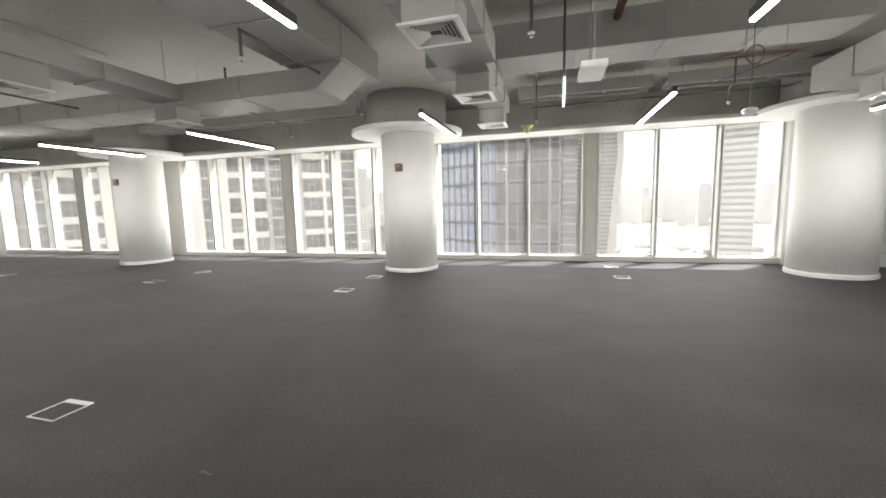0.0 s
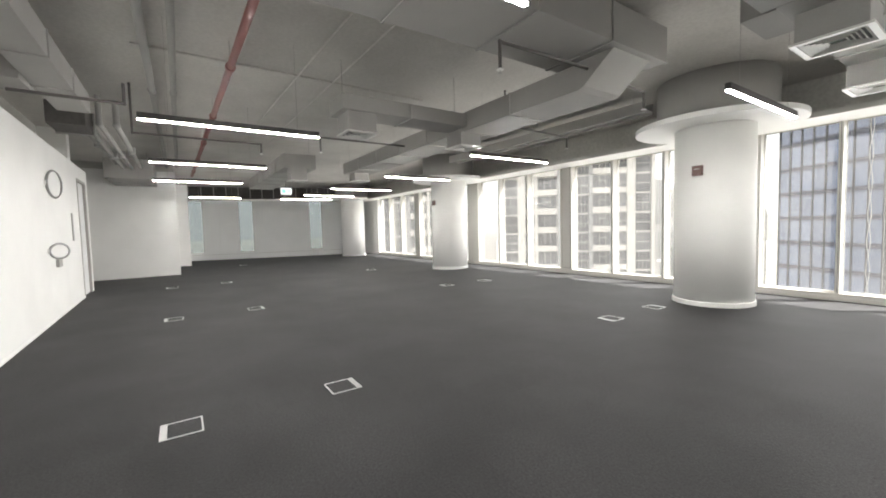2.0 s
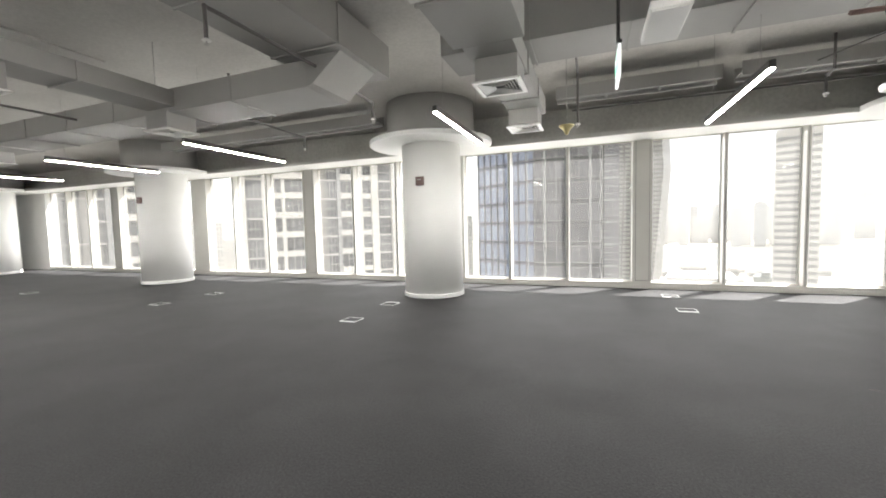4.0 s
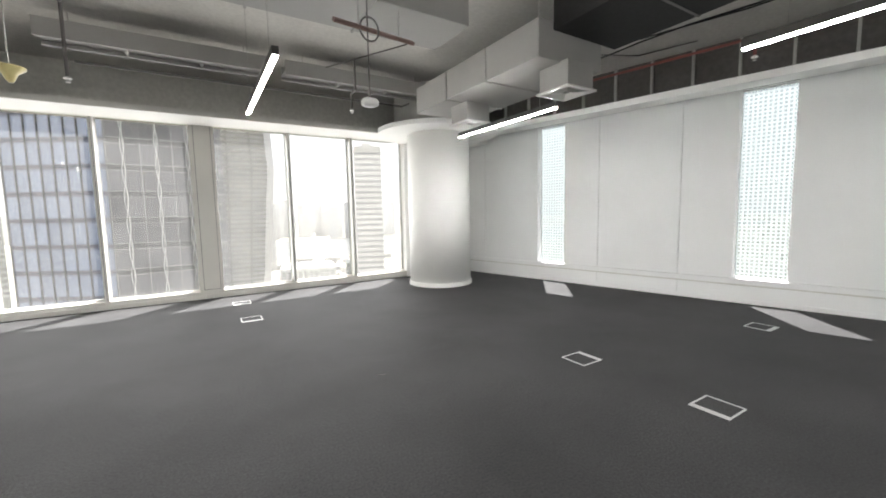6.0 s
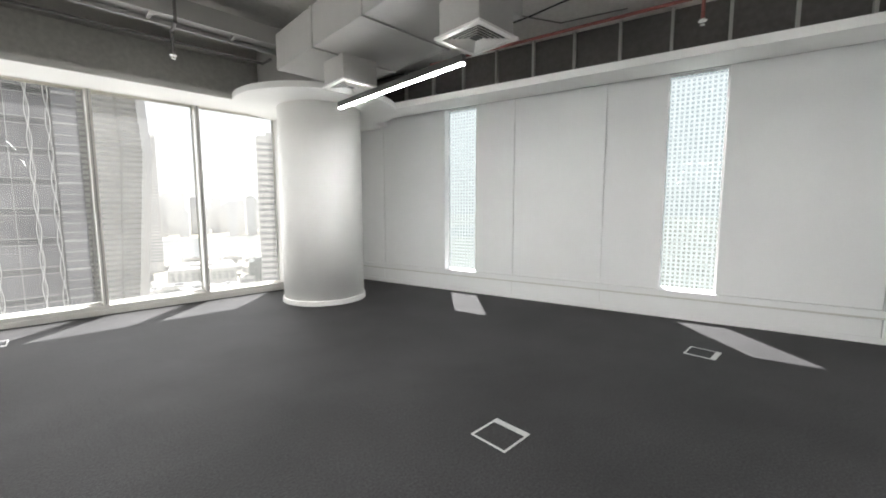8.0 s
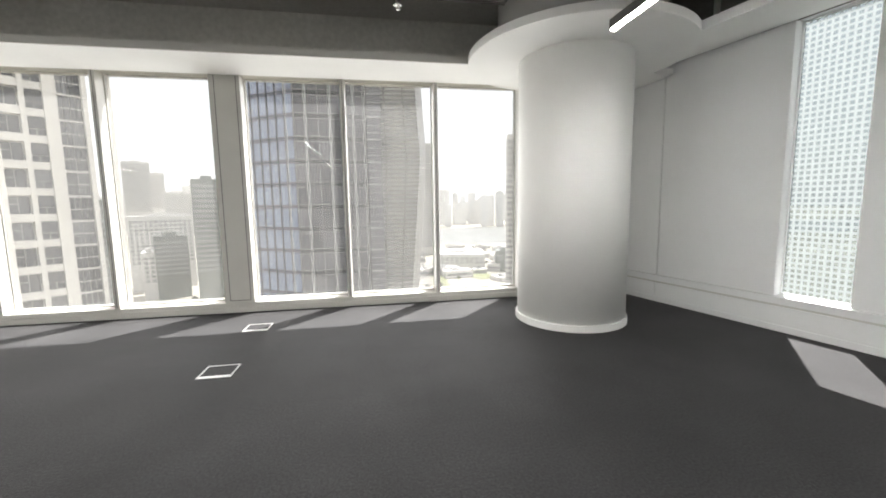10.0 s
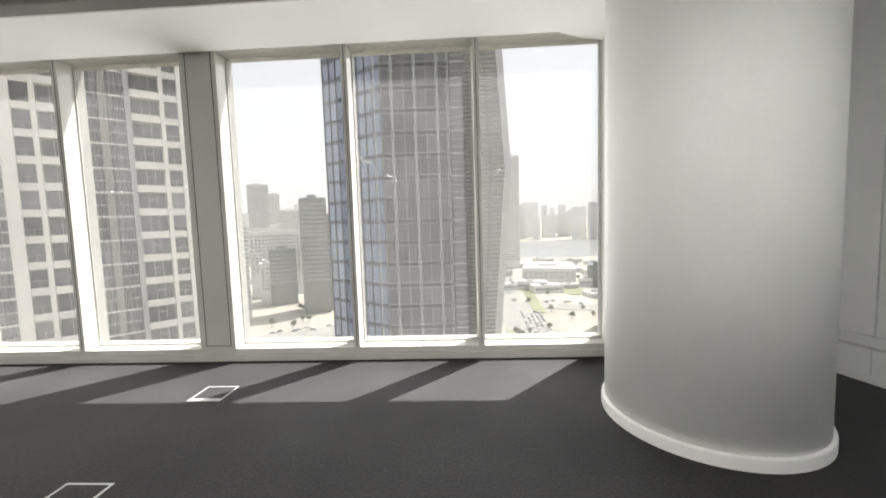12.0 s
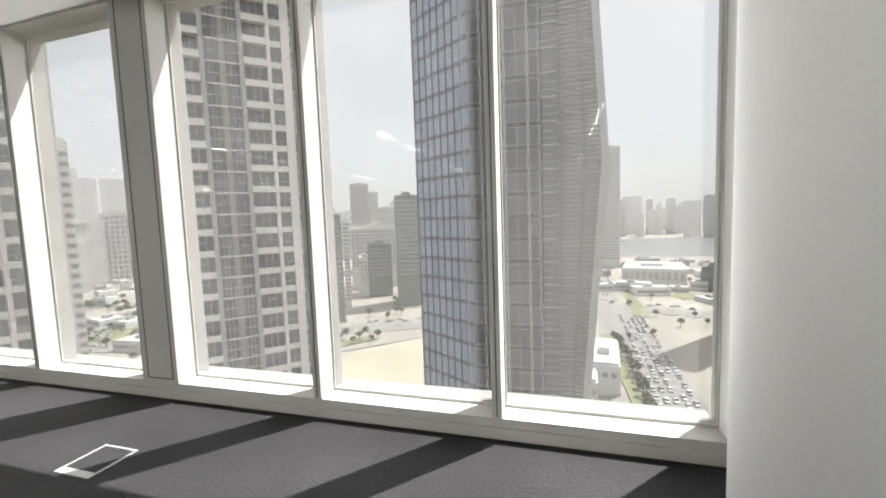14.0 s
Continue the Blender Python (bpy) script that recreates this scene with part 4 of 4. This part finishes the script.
spots = cars_on(at_bearing(9.5, 300), at_bearing(17.5, 140), 5, 7.5, 3, 0.85) + cars_on(at_bearing(-40, 305), at_bearing(-14, 280), 3, 12, 5, 0.6) + cars_on(at_bearing(5, 345), at_bearing(22, 338), 3, 14, 7, 0.6) + cars_on(at_bearing(-61, 320), at_bearing(-57, 420), 8, 7, 9, 0.75) + cars_on(at_bearing(6, 600), at_bearing(6.7, 370), 3, 11, 13, 0.7)
first = car_model()
first.matrix_basis = pose(spots[0][0], spots[0][1], GROUND + 0.36, 0, 0, spots[0][2])
for x, y, turn in spots[1:]:
    copy_thing(first, pose(x, y, GROUND + 0.36, 0, 0, turn))


def tree(seed, x, y, height):
    rng = random.Random(seed)
    t = thing("tree", "hazed dusty green street tree with uneven crown", "tree", (x, y, GROUND), "street trees")
    bm = bmesh.new()
    bmesh.ops.create_cone(bm, cap_ends=True, segments=8, radius1=0.28, radius2=0.12, depth=height * 0.5, matrix=Matrix.Translation((0, 0, height * 0.25)))
    for i in range(4):
        a = rng.uniform(0, 6.28)
        rod(bm, (0, 0, height * 0.4), (math.cos(a) * height * 0.22, math.sin(a) * height * 0.22, height * 0.68), 0.07, 6)
    part("trunk", bm, M_TRUNK, t)
    bm = bmesh.new()
    for i in range(170):
        a, e, r = rng.uniform(0, 6.28), rng.uniform(-0.5, 1.4), height * 0.34 * rng.uniform(0.35, 1.05)
        c = Vector((math.cos(a) * math.cos(e) * r, math.sin(a) * math.cos(e) * r, height * 0.68 + math.sin(e) * r * 0.85))
        m = Matrix.Translation(c) @ Euler((rng.uniform(0, 3), rng.uniform(0, 3), rng.uniform(0, 3))).to_matrix().to_4x4()
        bmesh.ops.create_grid(bm, x_segments=1, y_segments=1, size=height * rng.uniform(0.04, 0.075), matrix=m)
    part("crown", bm, M_LEAF, t)


for i in range(16):
    p = at_bearing(7.5 + i * 0.33, 240 - i * 6.5)
    tree(i, p.x, p.y, 5.5 + (i % 3))
for i in range(14):
    p = at_bearing(-57 + i * 0.55, 205 + (i % 4) * 22)
    tree(40 + i, p.x, p.y, 7 + (i % 3))
for i in range(8):
    p = at_bearing(-32.5 + i * 0.9, 236 + (i % 3) * 6)
    tree(70 + i, p.x, p.y, 5 + (i % 3))

# cream residential tower with balconies and a glazed middle bay
STOREY = 3.32


def residential_tower(bearing, dist, floors, base_floor, s_max, name_label):
    root = thing("apartment_tower", name_label, "tower", (*at_bearing(bearing, dist), 0), turn=-bearing)
    z0, z1 = base_floor * STOREY, (base_floor + floors) * STOREY
    half = s_max

    part("wall", boxes((-half, 1.0, GROUND, half, 22, z1 + 1.2)), M_TOWER, root, "cream rendered tower wall")
    piers = [(-half, -half + 0.52), (-half + 2.99, -half + 4.29), (-half + 5.98, -half + 6.5), (-half + 9.88, -half + 10.53), (half - 10.53, half - 9.88), (half - 6.5, half - 5.98), (half - 4.29, half - 2.99), (half - 0.52, half)]
    for a, b in piers:
        part("pilaster", boxes((a, -0.25 if b - a < 0.7 else 0.0, GROUND, b, 1.0, z1), bevel=0.02), M_GREYPIER if abs(b) < 3 and abs(a) < 3 else M_TOWER, root)
    glass = [(-half + 0.52, -half + 2.99), (-half + 10.53, half - 10.53), (half - 2.99, half - 0.52)]
    small = [(-half + 4.29, -half + 5.98), (half - 5.98, half - 4.29)]
    deep = [(-half + 6.5, -half + 9.88), (half - 9.88, half - 6.5)]
    meshes = {}

    def shared(key, make, mat):
        if key not in meshes:
            meshes[key] = to_mesh(key[0], make(), mat)
        return meshes[key]

    for f in range(floors):
        z = (base_floor + f) * STOREY
        for a, b in glass:
            w = b - a
            n = max(2, round(w / 1.25))
            for k in range(n):
                x = a + w * k / n
                o = part("window", shared(("window", round(w / n, 2)), lambda: boxes((0.04, 0, 0.06, w / n / 2 - 0.03, 0.08, 1.45), (w / n / 2 + 0.03, 0, 0.06, w / n - 0.04, 0.08, 1.45), (0.04, 0, 1.55, w / n / 2 - 0.03, 0.08, STOREY - 0.28), (w / n / 2 + 0.03, 0, 1.55, w / n - 0.04, 0.08, STOREY - 0.28)), M_WINDOW), None, root)
                o.location = (x, 0.45, z)
            part("spandrel", shared(("spandrel", round(w, 2)), lambda: boxes((0, -0.12, -0.12, w, 0.3, 0.10)), M_TOWER), None, root).location = (a, 0.42, z + STOREY - 0.1)
            part("transom", shared(("transom", round(w, 2)), lambda: boxes((0, 0, -0.05, w, 0.06, 0.05)), M_TOWER), None, root).location = (a, 0.40, z + 1.5)
        for a, b in small:
            w = b - a
            part("wall_band", shared(("band", round(w, 2)), lambda: boxes((0, 0, 0, w, 0.7, 0.95)), M_TOWER), None, root).location = (a, 0.3, z)
            part("window", shared(("small", round(w, 2)), lambda: boxes((0.0, 0, 0.95, w / 2 - 0.04, 0.1, 1.75), (w / 2 + 0.04, 0, 0.95, w, 0.1, 1.75), (0.0, 0, 1.83, w, 0.1, STOREY)), M_WINDOW), None, root).location = (a, 0.6, z)
        for a, b in deep:
            w = b - a
            part("balcony", shared(("balcony", round(w, 2)), lambda: boxes((0, -0.35, 0, w, 0.9, 0.18), (0, -0.35, 0.18, w, -0.22, 1.0)), M_TOWER), None, root, "cream balcony front").location = (a, 0.2, z)
            part("window", shared(("deep", round(w, 2)), lambda: boxes((0.1, 0, 0.2, w * 0.36, 0.1, STOREY - 0.1), (w * 0.36 + 0.08, 0, 0.2, w * 0.66, 0.1, 2.2), (w * 0.66 + 0.08, 0, 0.2, w - 0.1, 0.1, STOREY - 0.1), (w * 0.36 + 0.08, 0, 2.28, w * 0.66, 0.1, STOREY - 0.1)), M_WINDOW), None, root).location = (a, 0.86, z)
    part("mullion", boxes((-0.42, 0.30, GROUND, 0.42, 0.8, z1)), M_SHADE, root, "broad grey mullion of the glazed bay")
    part("roof", boxes((-half - 0.26, 0.8, z1 + 1.2, half + 0.26, 22.2, z1 + 2)), M_TOWER, root)
    return root


residential_tower(-43.7, 70, 32, -16, 12.85, "cream apartment tower with balconies and glazed bays")
residential_tower(-69.0, 78, 32, -16, 12.85, "second cream apartment tower with balconies")

# dark glass office tower with a louvred, slanting flank
OFFICE, RISE = 4.12, 1.06


def office_tower():
    root = thing("office_tower", "dark grey glass office tower with louvred slanting flank", "tower", (0, 0, 0))
    k, left, mid = Vector((-10.6, 81.0)), Vector((-24.3, 89.5)), Vector((2.0, 81.6))
    z_low, floors = -16, 31
    bm = prism([(left.x + 0.5, left.y + 0.6), (k.x + 0.2, k.y + 0.6), (mid.x, mid.y + 0.6), (4.2, 82.6), (4.0, 104), (-20, 108)], GROUND, (z_low + floors) * OFFICE)
    part("core", bm, M_SPANDREL, root, "dark tower body")

    def facade(a, b, cols, mat, fin, fin_mat, band_mat, rail_mat, drop):
        d = (b - a)
        w = d.length / cols
        turn = math.degrees(math.atan2(d.y, d.x))
        pane = to_mesh("pane", boxes((0.03, 0, 0.62, w - 0.03, 0.12, OFFICE + 0.58 - drop)), mat)
        band = to_mesh("spandrel", boxes((0, -0.05, 0.6 - drop, d.length, 0.2, 0.6)), band_mat)
        rail = to_mesh("rail", boxes((0, -0.10, 0.60, d.length, 0.12, 0.70), (0, -0.10, 0.42 - drop, d.length, 0.12, 0.50 - drop)), rail_mat)
        for f in range(z_low, z_low + floors):
            z = f * OFFICE + RISE
            for c in range(cols):
                p = a + d * (c / cols)
                part("pane", pane, None, root).matrix_basis = pose(p.x, p.y, z, 0, 0, turn)
            part("spandrel", band, None, root).matrix_basis = pose(a.x, a.y, z, 0, 0, turn)
            part("rail", rail, None, root).matrix_basis = pose(a.x, a.y, z, 0, 0, turn)
        for c in range(cols + 1):
            p = a + d * (c / cols)
            part("fin", boxes((-fin, -0.22, z_low * OFFICE, fin, 0.1, (z_low + floors) * OFFICE)), fin_mat, root).matrix_basis = pose(p.x, p.y, 0, 0, 0, turn)

    facade(left, k, 8, M_BLUE, 0.08, M_SPANDREL, M_BLUEBAND, M_BLUEBAND, 0.55)
    facade(k, mid, 6, M_DARKGLASS, 0.04, M_FIN, M_SPANDREL, M_FIN, 0.75)
    # pairs of pale wavy rods that model the warped reflections in the facades
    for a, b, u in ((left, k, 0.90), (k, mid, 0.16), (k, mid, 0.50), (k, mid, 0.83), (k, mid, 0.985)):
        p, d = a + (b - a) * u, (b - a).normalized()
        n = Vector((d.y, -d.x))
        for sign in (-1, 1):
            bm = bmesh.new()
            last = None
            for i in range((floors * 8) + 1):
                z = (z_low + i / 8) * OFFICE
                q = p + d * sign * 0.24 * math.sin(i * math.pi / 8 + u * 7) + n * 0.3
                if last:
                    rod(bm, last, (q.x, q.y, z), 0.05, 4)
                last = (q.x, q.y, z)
            part("cable", bm, M_OFFWHITE, root, "pale wavy rod standing for a warped reflection")
    # slanting louvred flank: widest near eye level
    top, low, KINK = (z_low + floors) * OFFICE, GROUND, 10.5

    def right_edge(z):
        return 12.8 - (0.062 * (z - KINK) if z > KINK else 0.078 * (KINK - z))

    bm = bmesh.new()
    z = low
    while z < top:
        block(bm, mid.x + 0.3, 81.2, z, right_edge(z) - 0.6, 81.5, z + 0.3)
        z += 0.8
    # a dark strip with a ledge at every storey, between the glass and the louvres
    part("recess_wall", boxes((mid.x + 0.35, 80.85, low, mid.x + 2.9, 81.15, top)), M_DARKGLASS, root, "dark glass strip")
    ledge = to_mesh("ledge", boxes((mid.x + 0.3, 80.55, 0.0, mid.x + 2.95, 80.9, 0.28), (mid.x + 0.3, 80.6, 1.3, mid.x + 2.95, 80.9, 1.42), (mid.x + 0.3, 80.6, 2.6, mid.x + 2.95, 80.9, 2.72)), M_FIN)
    for f in range(z_low, z_low + floors):
        part("ledge", ledge, None, root).location = (0, 0, f * OFFICE + RISE)
    tagged(part("louvres", bm, M_LOUVRE, root, "grey metal louvres"), kind="stuff")
    bm = bmesh.new()
    for a, b in ((low, KINK), (KINK, top)):
        lower = [bm.verts.new(p) for p in ((mid.x + 0.2, 82.5, a), (right_edge(a) - 0.4, 82.5, a), (right_edge(a) - 0.4, 83.1, a), (mid.x + 0.2, 83.1, a))]
        upper = [bm.verts.new(p) for p in ((mid.x + 0.2, 82.5, b), (right_edge(b) - 0.4, 82.5, b), (right_edge(b) - 0.4, 83.1, b), (mid.x + 0.2, 83.1, b))]
        for i in range(4):
            bm.faces.new((lower[i], lower[(i + 1) % 4], upper[(i + 1) % 4], upper[i]))
    part("screen_wall", bm, M_SCREEN, root, "pale wall behind the louvres")
    for x in (0.35, 0.7):
        bm = bmesh.new()
        for a, b in ((low, KINK), (KINK, top)):
            xa, xb = mid.x + (right_edge(a) - mid.x) * x, mid.x + (right_edge(b) - mid.x) * x
            rod(bm, (xa, 81.35, a), (xb, 81.35, b), 0.14, 6)
        part("post", bm, M_LOUVRE, root)
    bm = bmesh.new()
    for a, b in ((low, KINK), (KINK, top)):
        v = [bm.verts.new(p) for p in ((right_edge(a) - 0.7, 81.0, a), (right_edge(a) + 0.5, 82.2, a), (right_edge(b) + 0.5, 82.2, b), (right_edge(b) - 0.7, 81.0, b))]
        bm.faces.new(v)
        bm.faces.new([bm.verts.new(q.co + Vector((0.3, 0.8, 0))) for q in reversed(v)])
    part("edge_fin", bm, M_FIN, root, "pale metal edge of the slanting flank")
    return root


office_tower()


# lower and farther buildings
def city_block(name, bearing, span, dist, top_elev, label, mat, rows=0, cols=0, category="building", depth=25, base=None, stripes=None):
    w = 2 * dist * math.tan(radians(span / 2))
    top = 1.5 + dist * math.tan(radians(top_elev))
    p = at_bearing(bearing, dist)
    b = thing(name, label, category, (p.x, p.y, GROUND), turn=-bearing)
    h = top - GROUND
    part("wall", boxes((-w / 2, 0, 0, w / 2, depth, h)), mat, b)
    part("roof", boxes((-w / 2 + 0.6, 0.6, h, w / 2 - 0.6, depth - 0.6, h + 1.1), (-w * 0.2, depth * 0.3, h + 1.1, w * 0.15, depth * 0.6, h + 4.0)), mat, b)
    if rows:
        start = base if base is not None else max(6.0, h - rows * 3.6 - 2)
        cell = (h - 2 - start) / rows
        cw = w / (cols + 0.4)
        if cols:
            pane = to_mesh("window", boxes((-cw * 0.3, -0.12, -cell * 0.28, cw * 0.3, 0.2, cell * 0.28)), M_FARWIN)
            for r in range(rows):
                for c in range(cols):
                    part("window", pane, None, b).location = (-w / 2 + cw * (c + 0.7), 0, start + cell * (r + 0.5))
        else:
            band = to_mesh("window_band", boxes((-w * 0.47, -0.15, -cell * 0.22, w * 0.47, 0.2, cell * 0.22)), stripes or M_FARWIN)
            for r in range(rows):
                part("window_band", band, None, b).location = (0, 0, start + cell * (r + 0.5))
    return b


city_block("office_block", -21.2, 3.6, 330, 3.3, "dark green glass office block", M_DARKBLD, 18, 0)
city_block("office_block", -18.6, 2.2, 340, 1.0, "grey-green glass office block behind its neighbour", M_DARKBLD, 14, 0)
hotel = city_block("hotel_block", -26.2, 6.4, 430, -1.1, "pale hotel block with small square windows", M_FAR, 11, 13)
part("sign", boxes(*[(4 + i * 4.2, -0.5, 65.5, 7 + i * 4.2, -0.1, 68.5) for i in range(4)]), M_OFFWHITE, hotel, "white sign bars on the roof edge")
city_block("glass_cube", -25.4, 3.4, 380, -3.6, "low dark glass cube building", M_DARKBLD, 8, 0)
city_block("glass_cube", -27.7, 1.4, 385, -5.4, "low stone-clad wing beside the glass cube", M_FAR, 6, 2)
city_block("slab_tower", -32.3, 3.4, 290, 0.8, "grey glass slab tower", M_DARKBLD, 16, 0)
city_block("stair_tower", -30.0, 0.8, 340, 0.2, "narrow pale tower with balconies", M_FAR, 20, 0)
city_block("background_tower", -27.9, 2.6, 900, 5.2, "grey tower rising behind the hotel block", M_FAR, 24, 0)
city_block("background_tower", -26.0, 1.4, 950, 4.0, "pale tower with a sloping top behind the hotel block", M_FAR, 18, 0)
city_block("background_tower", -24.2, 2.8, 800, 1.8, "pale apartment block behind the hotel block", M_FAR, 14, 12)
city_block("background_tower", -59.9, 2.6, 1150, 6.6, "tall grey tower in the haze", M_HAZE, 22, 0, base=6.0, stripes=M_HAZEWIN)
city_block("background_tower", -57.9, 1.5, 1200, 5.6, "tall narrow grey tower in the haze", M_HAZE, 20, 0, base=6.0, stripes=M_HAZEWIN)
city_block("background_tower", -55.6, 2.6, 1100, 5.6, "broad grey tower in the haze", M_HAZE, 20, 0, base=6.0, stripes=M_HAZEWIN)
city_block("white_tower", -58.7, 1.8, 930, 0.9, "white apartment tower with ribbed front", M_FAR, 3, 9)
city_block("white_tower", -55.4, 1.0, 900, 0.6, "slim white apartment tower", M_FAR, 12, 3)
city_block("white_tower", -54.2, 1.2, 920, -0.6, "white apartment block with rows of windows", M_FAR, 12, 6)
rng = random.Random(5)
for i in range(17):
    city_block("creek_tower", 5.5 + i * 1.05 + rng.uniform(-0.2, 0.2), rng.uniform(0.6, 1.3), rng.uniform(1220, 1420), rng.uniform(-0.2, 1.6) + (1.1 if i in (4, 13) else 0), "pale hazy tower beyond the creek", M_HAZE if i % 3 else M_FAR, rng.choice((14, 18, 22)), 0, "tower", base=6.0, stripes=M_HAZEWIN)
city_block("podium", 6.4, 3.9, 165, -20.3, "low podium with a white flat roof beside the road", M_FAR, 1, 3, depth=34)
city_block("podium", 4.2, 2.6, 150, -22.6, "lower white podium wing beside the road", M_FAR, 1, 3, depth=12)
city_block("striped_tower", 20.9, 3.9, 260, 9.4, "pale tower with white balcony stripes", M_FAR, 30, 0, depth=18)
city_block("grey_tower", 7.1, 2.3, 560, 8.5, "plain grey tower in the haze", M_FAR, 40, 0)
city_block("striped_tower", -60.3, 2.6, 150, 9.3, "striped tower beside the residential towers", M_TOWER, 32, 0)
city_block("site_building", 12.2, 7.5, 430, -7.6, "unfinished concrete building on the site", M_FAR, 3, 10, depth=60)
city_block("site_building", 18.6, 2.4, 420, -7.2, "low dark round-fronted pavilion building", M_DARKBLD, 2, 0, depth=30)
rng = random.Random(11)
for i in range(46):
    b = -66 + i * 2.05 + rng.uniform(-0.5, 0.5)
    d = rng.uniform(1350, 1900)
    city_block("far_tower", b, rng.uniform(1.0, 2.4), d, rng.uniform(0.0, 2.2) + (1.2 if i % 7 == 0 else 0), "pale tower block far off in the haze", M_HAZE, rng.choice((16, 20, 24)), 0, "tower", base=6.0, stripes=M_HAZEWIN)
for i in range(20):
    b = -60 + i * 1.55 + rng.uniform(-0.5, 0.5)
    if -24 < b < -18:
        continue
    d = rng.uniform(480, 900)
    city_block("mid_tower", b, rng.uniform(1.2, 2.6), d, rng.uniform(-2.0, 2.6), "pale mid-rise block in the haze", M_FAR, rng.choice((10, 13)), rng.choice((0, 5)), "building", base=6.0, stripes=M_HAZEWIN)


# low sheds, walls and heaps over the building site, and villas and yards around the roads
def low_building(x, y, w, d, h, turn, label):
    b = thing("low_building", label, "building", (x, y, GROUND), turn=turn)
    part("wall", boxes((-w / 2, -d / 2, 0, w / 2, d / 2, h)), M_FAR, b)
    part("parapet", boxes((-w / 2 - 0.2, -d / 2 - 0.2, h, w / 2 + 0.2, -d / 2 + 0.3, h + 0.7), (-w / 2 - 0.2, d / 2 - 0.3, h, w / 2 + 0.2, d / 2 + 0.2, h + 0.7)), M_FAR, b)
    part("roof_unit", boxes((-w * 0.2, -d * 0.1, h, w * 0.05, d * 0.2, h + 1.6)), M_FARWIN, b, "grey roof plant")
    part("window_band", boxes((-w * 0.45, -d / 2 - 0.1, h * 0.35, w * 0.45, -d / 2 + 0.2, h * 0.7)), M_FARWIN, b)


rng = random.Random(23)
for lo, hi, near, far, count in ((5, 24, 370, 660, 26), (-61, -52, 480, 880, 16), (-34, -18, 440, 800, 14), (-61, -54, 300, 420, 3)):
    for i in range(count):
        p = at_bearing(rng.uniform(lo, hi), rng.uniform(near, far))
        low_building(p.x, p.y, rng.uniform(9, 34), rng.uniform(8, 20), rng.uniform(3.2, 9), rng.uniform(-30, 30), "low pale flat-roofed building in the dusty city")
for i in range(34):
    p = at_bearing(rng.uniform(-60, -53), rng.uniform(300, 520))
    tree(100 + i, p.x, p.y, rng.uniform(5, 8))
for i in range(16):
    p = at_bearing(rng.uniform(8, 20), rng.uniform(230, 460))
    tree(140 + i, p.x, p.y, rng.uniform(4, 6))
for i in range(12):
    p = at_bearing(rng.uniform(-33, -20), rng.uniform(285, 350))
    tree(160 + i, p.x, p.y, rng.uniform(4, 7))
slab_between("grass_verge", at_bearing(-57.5, 330), at_bearing(-55, 430), 22, 0.5, M_GRASS, "green planted strip beside the parking lots", "grass verge")
slab_between("road", at_bearing(-64, 520), at_bearing(-50, 470), 14, 0.34, M_ROAD, "grey road crossing beyond the parking lots", "road")
slab_between("road", at_bearing(6, 700), at_bearing(6.8, 350), 14, 0.33, M_ROAD, "grey road along the building site", "road")
slab_between("parking_lot", at_bearing(-61, 330), at_bearing(-57, 420), 40, 0.25, M_KERB, "pale parking lot full of cars", "parking lot")
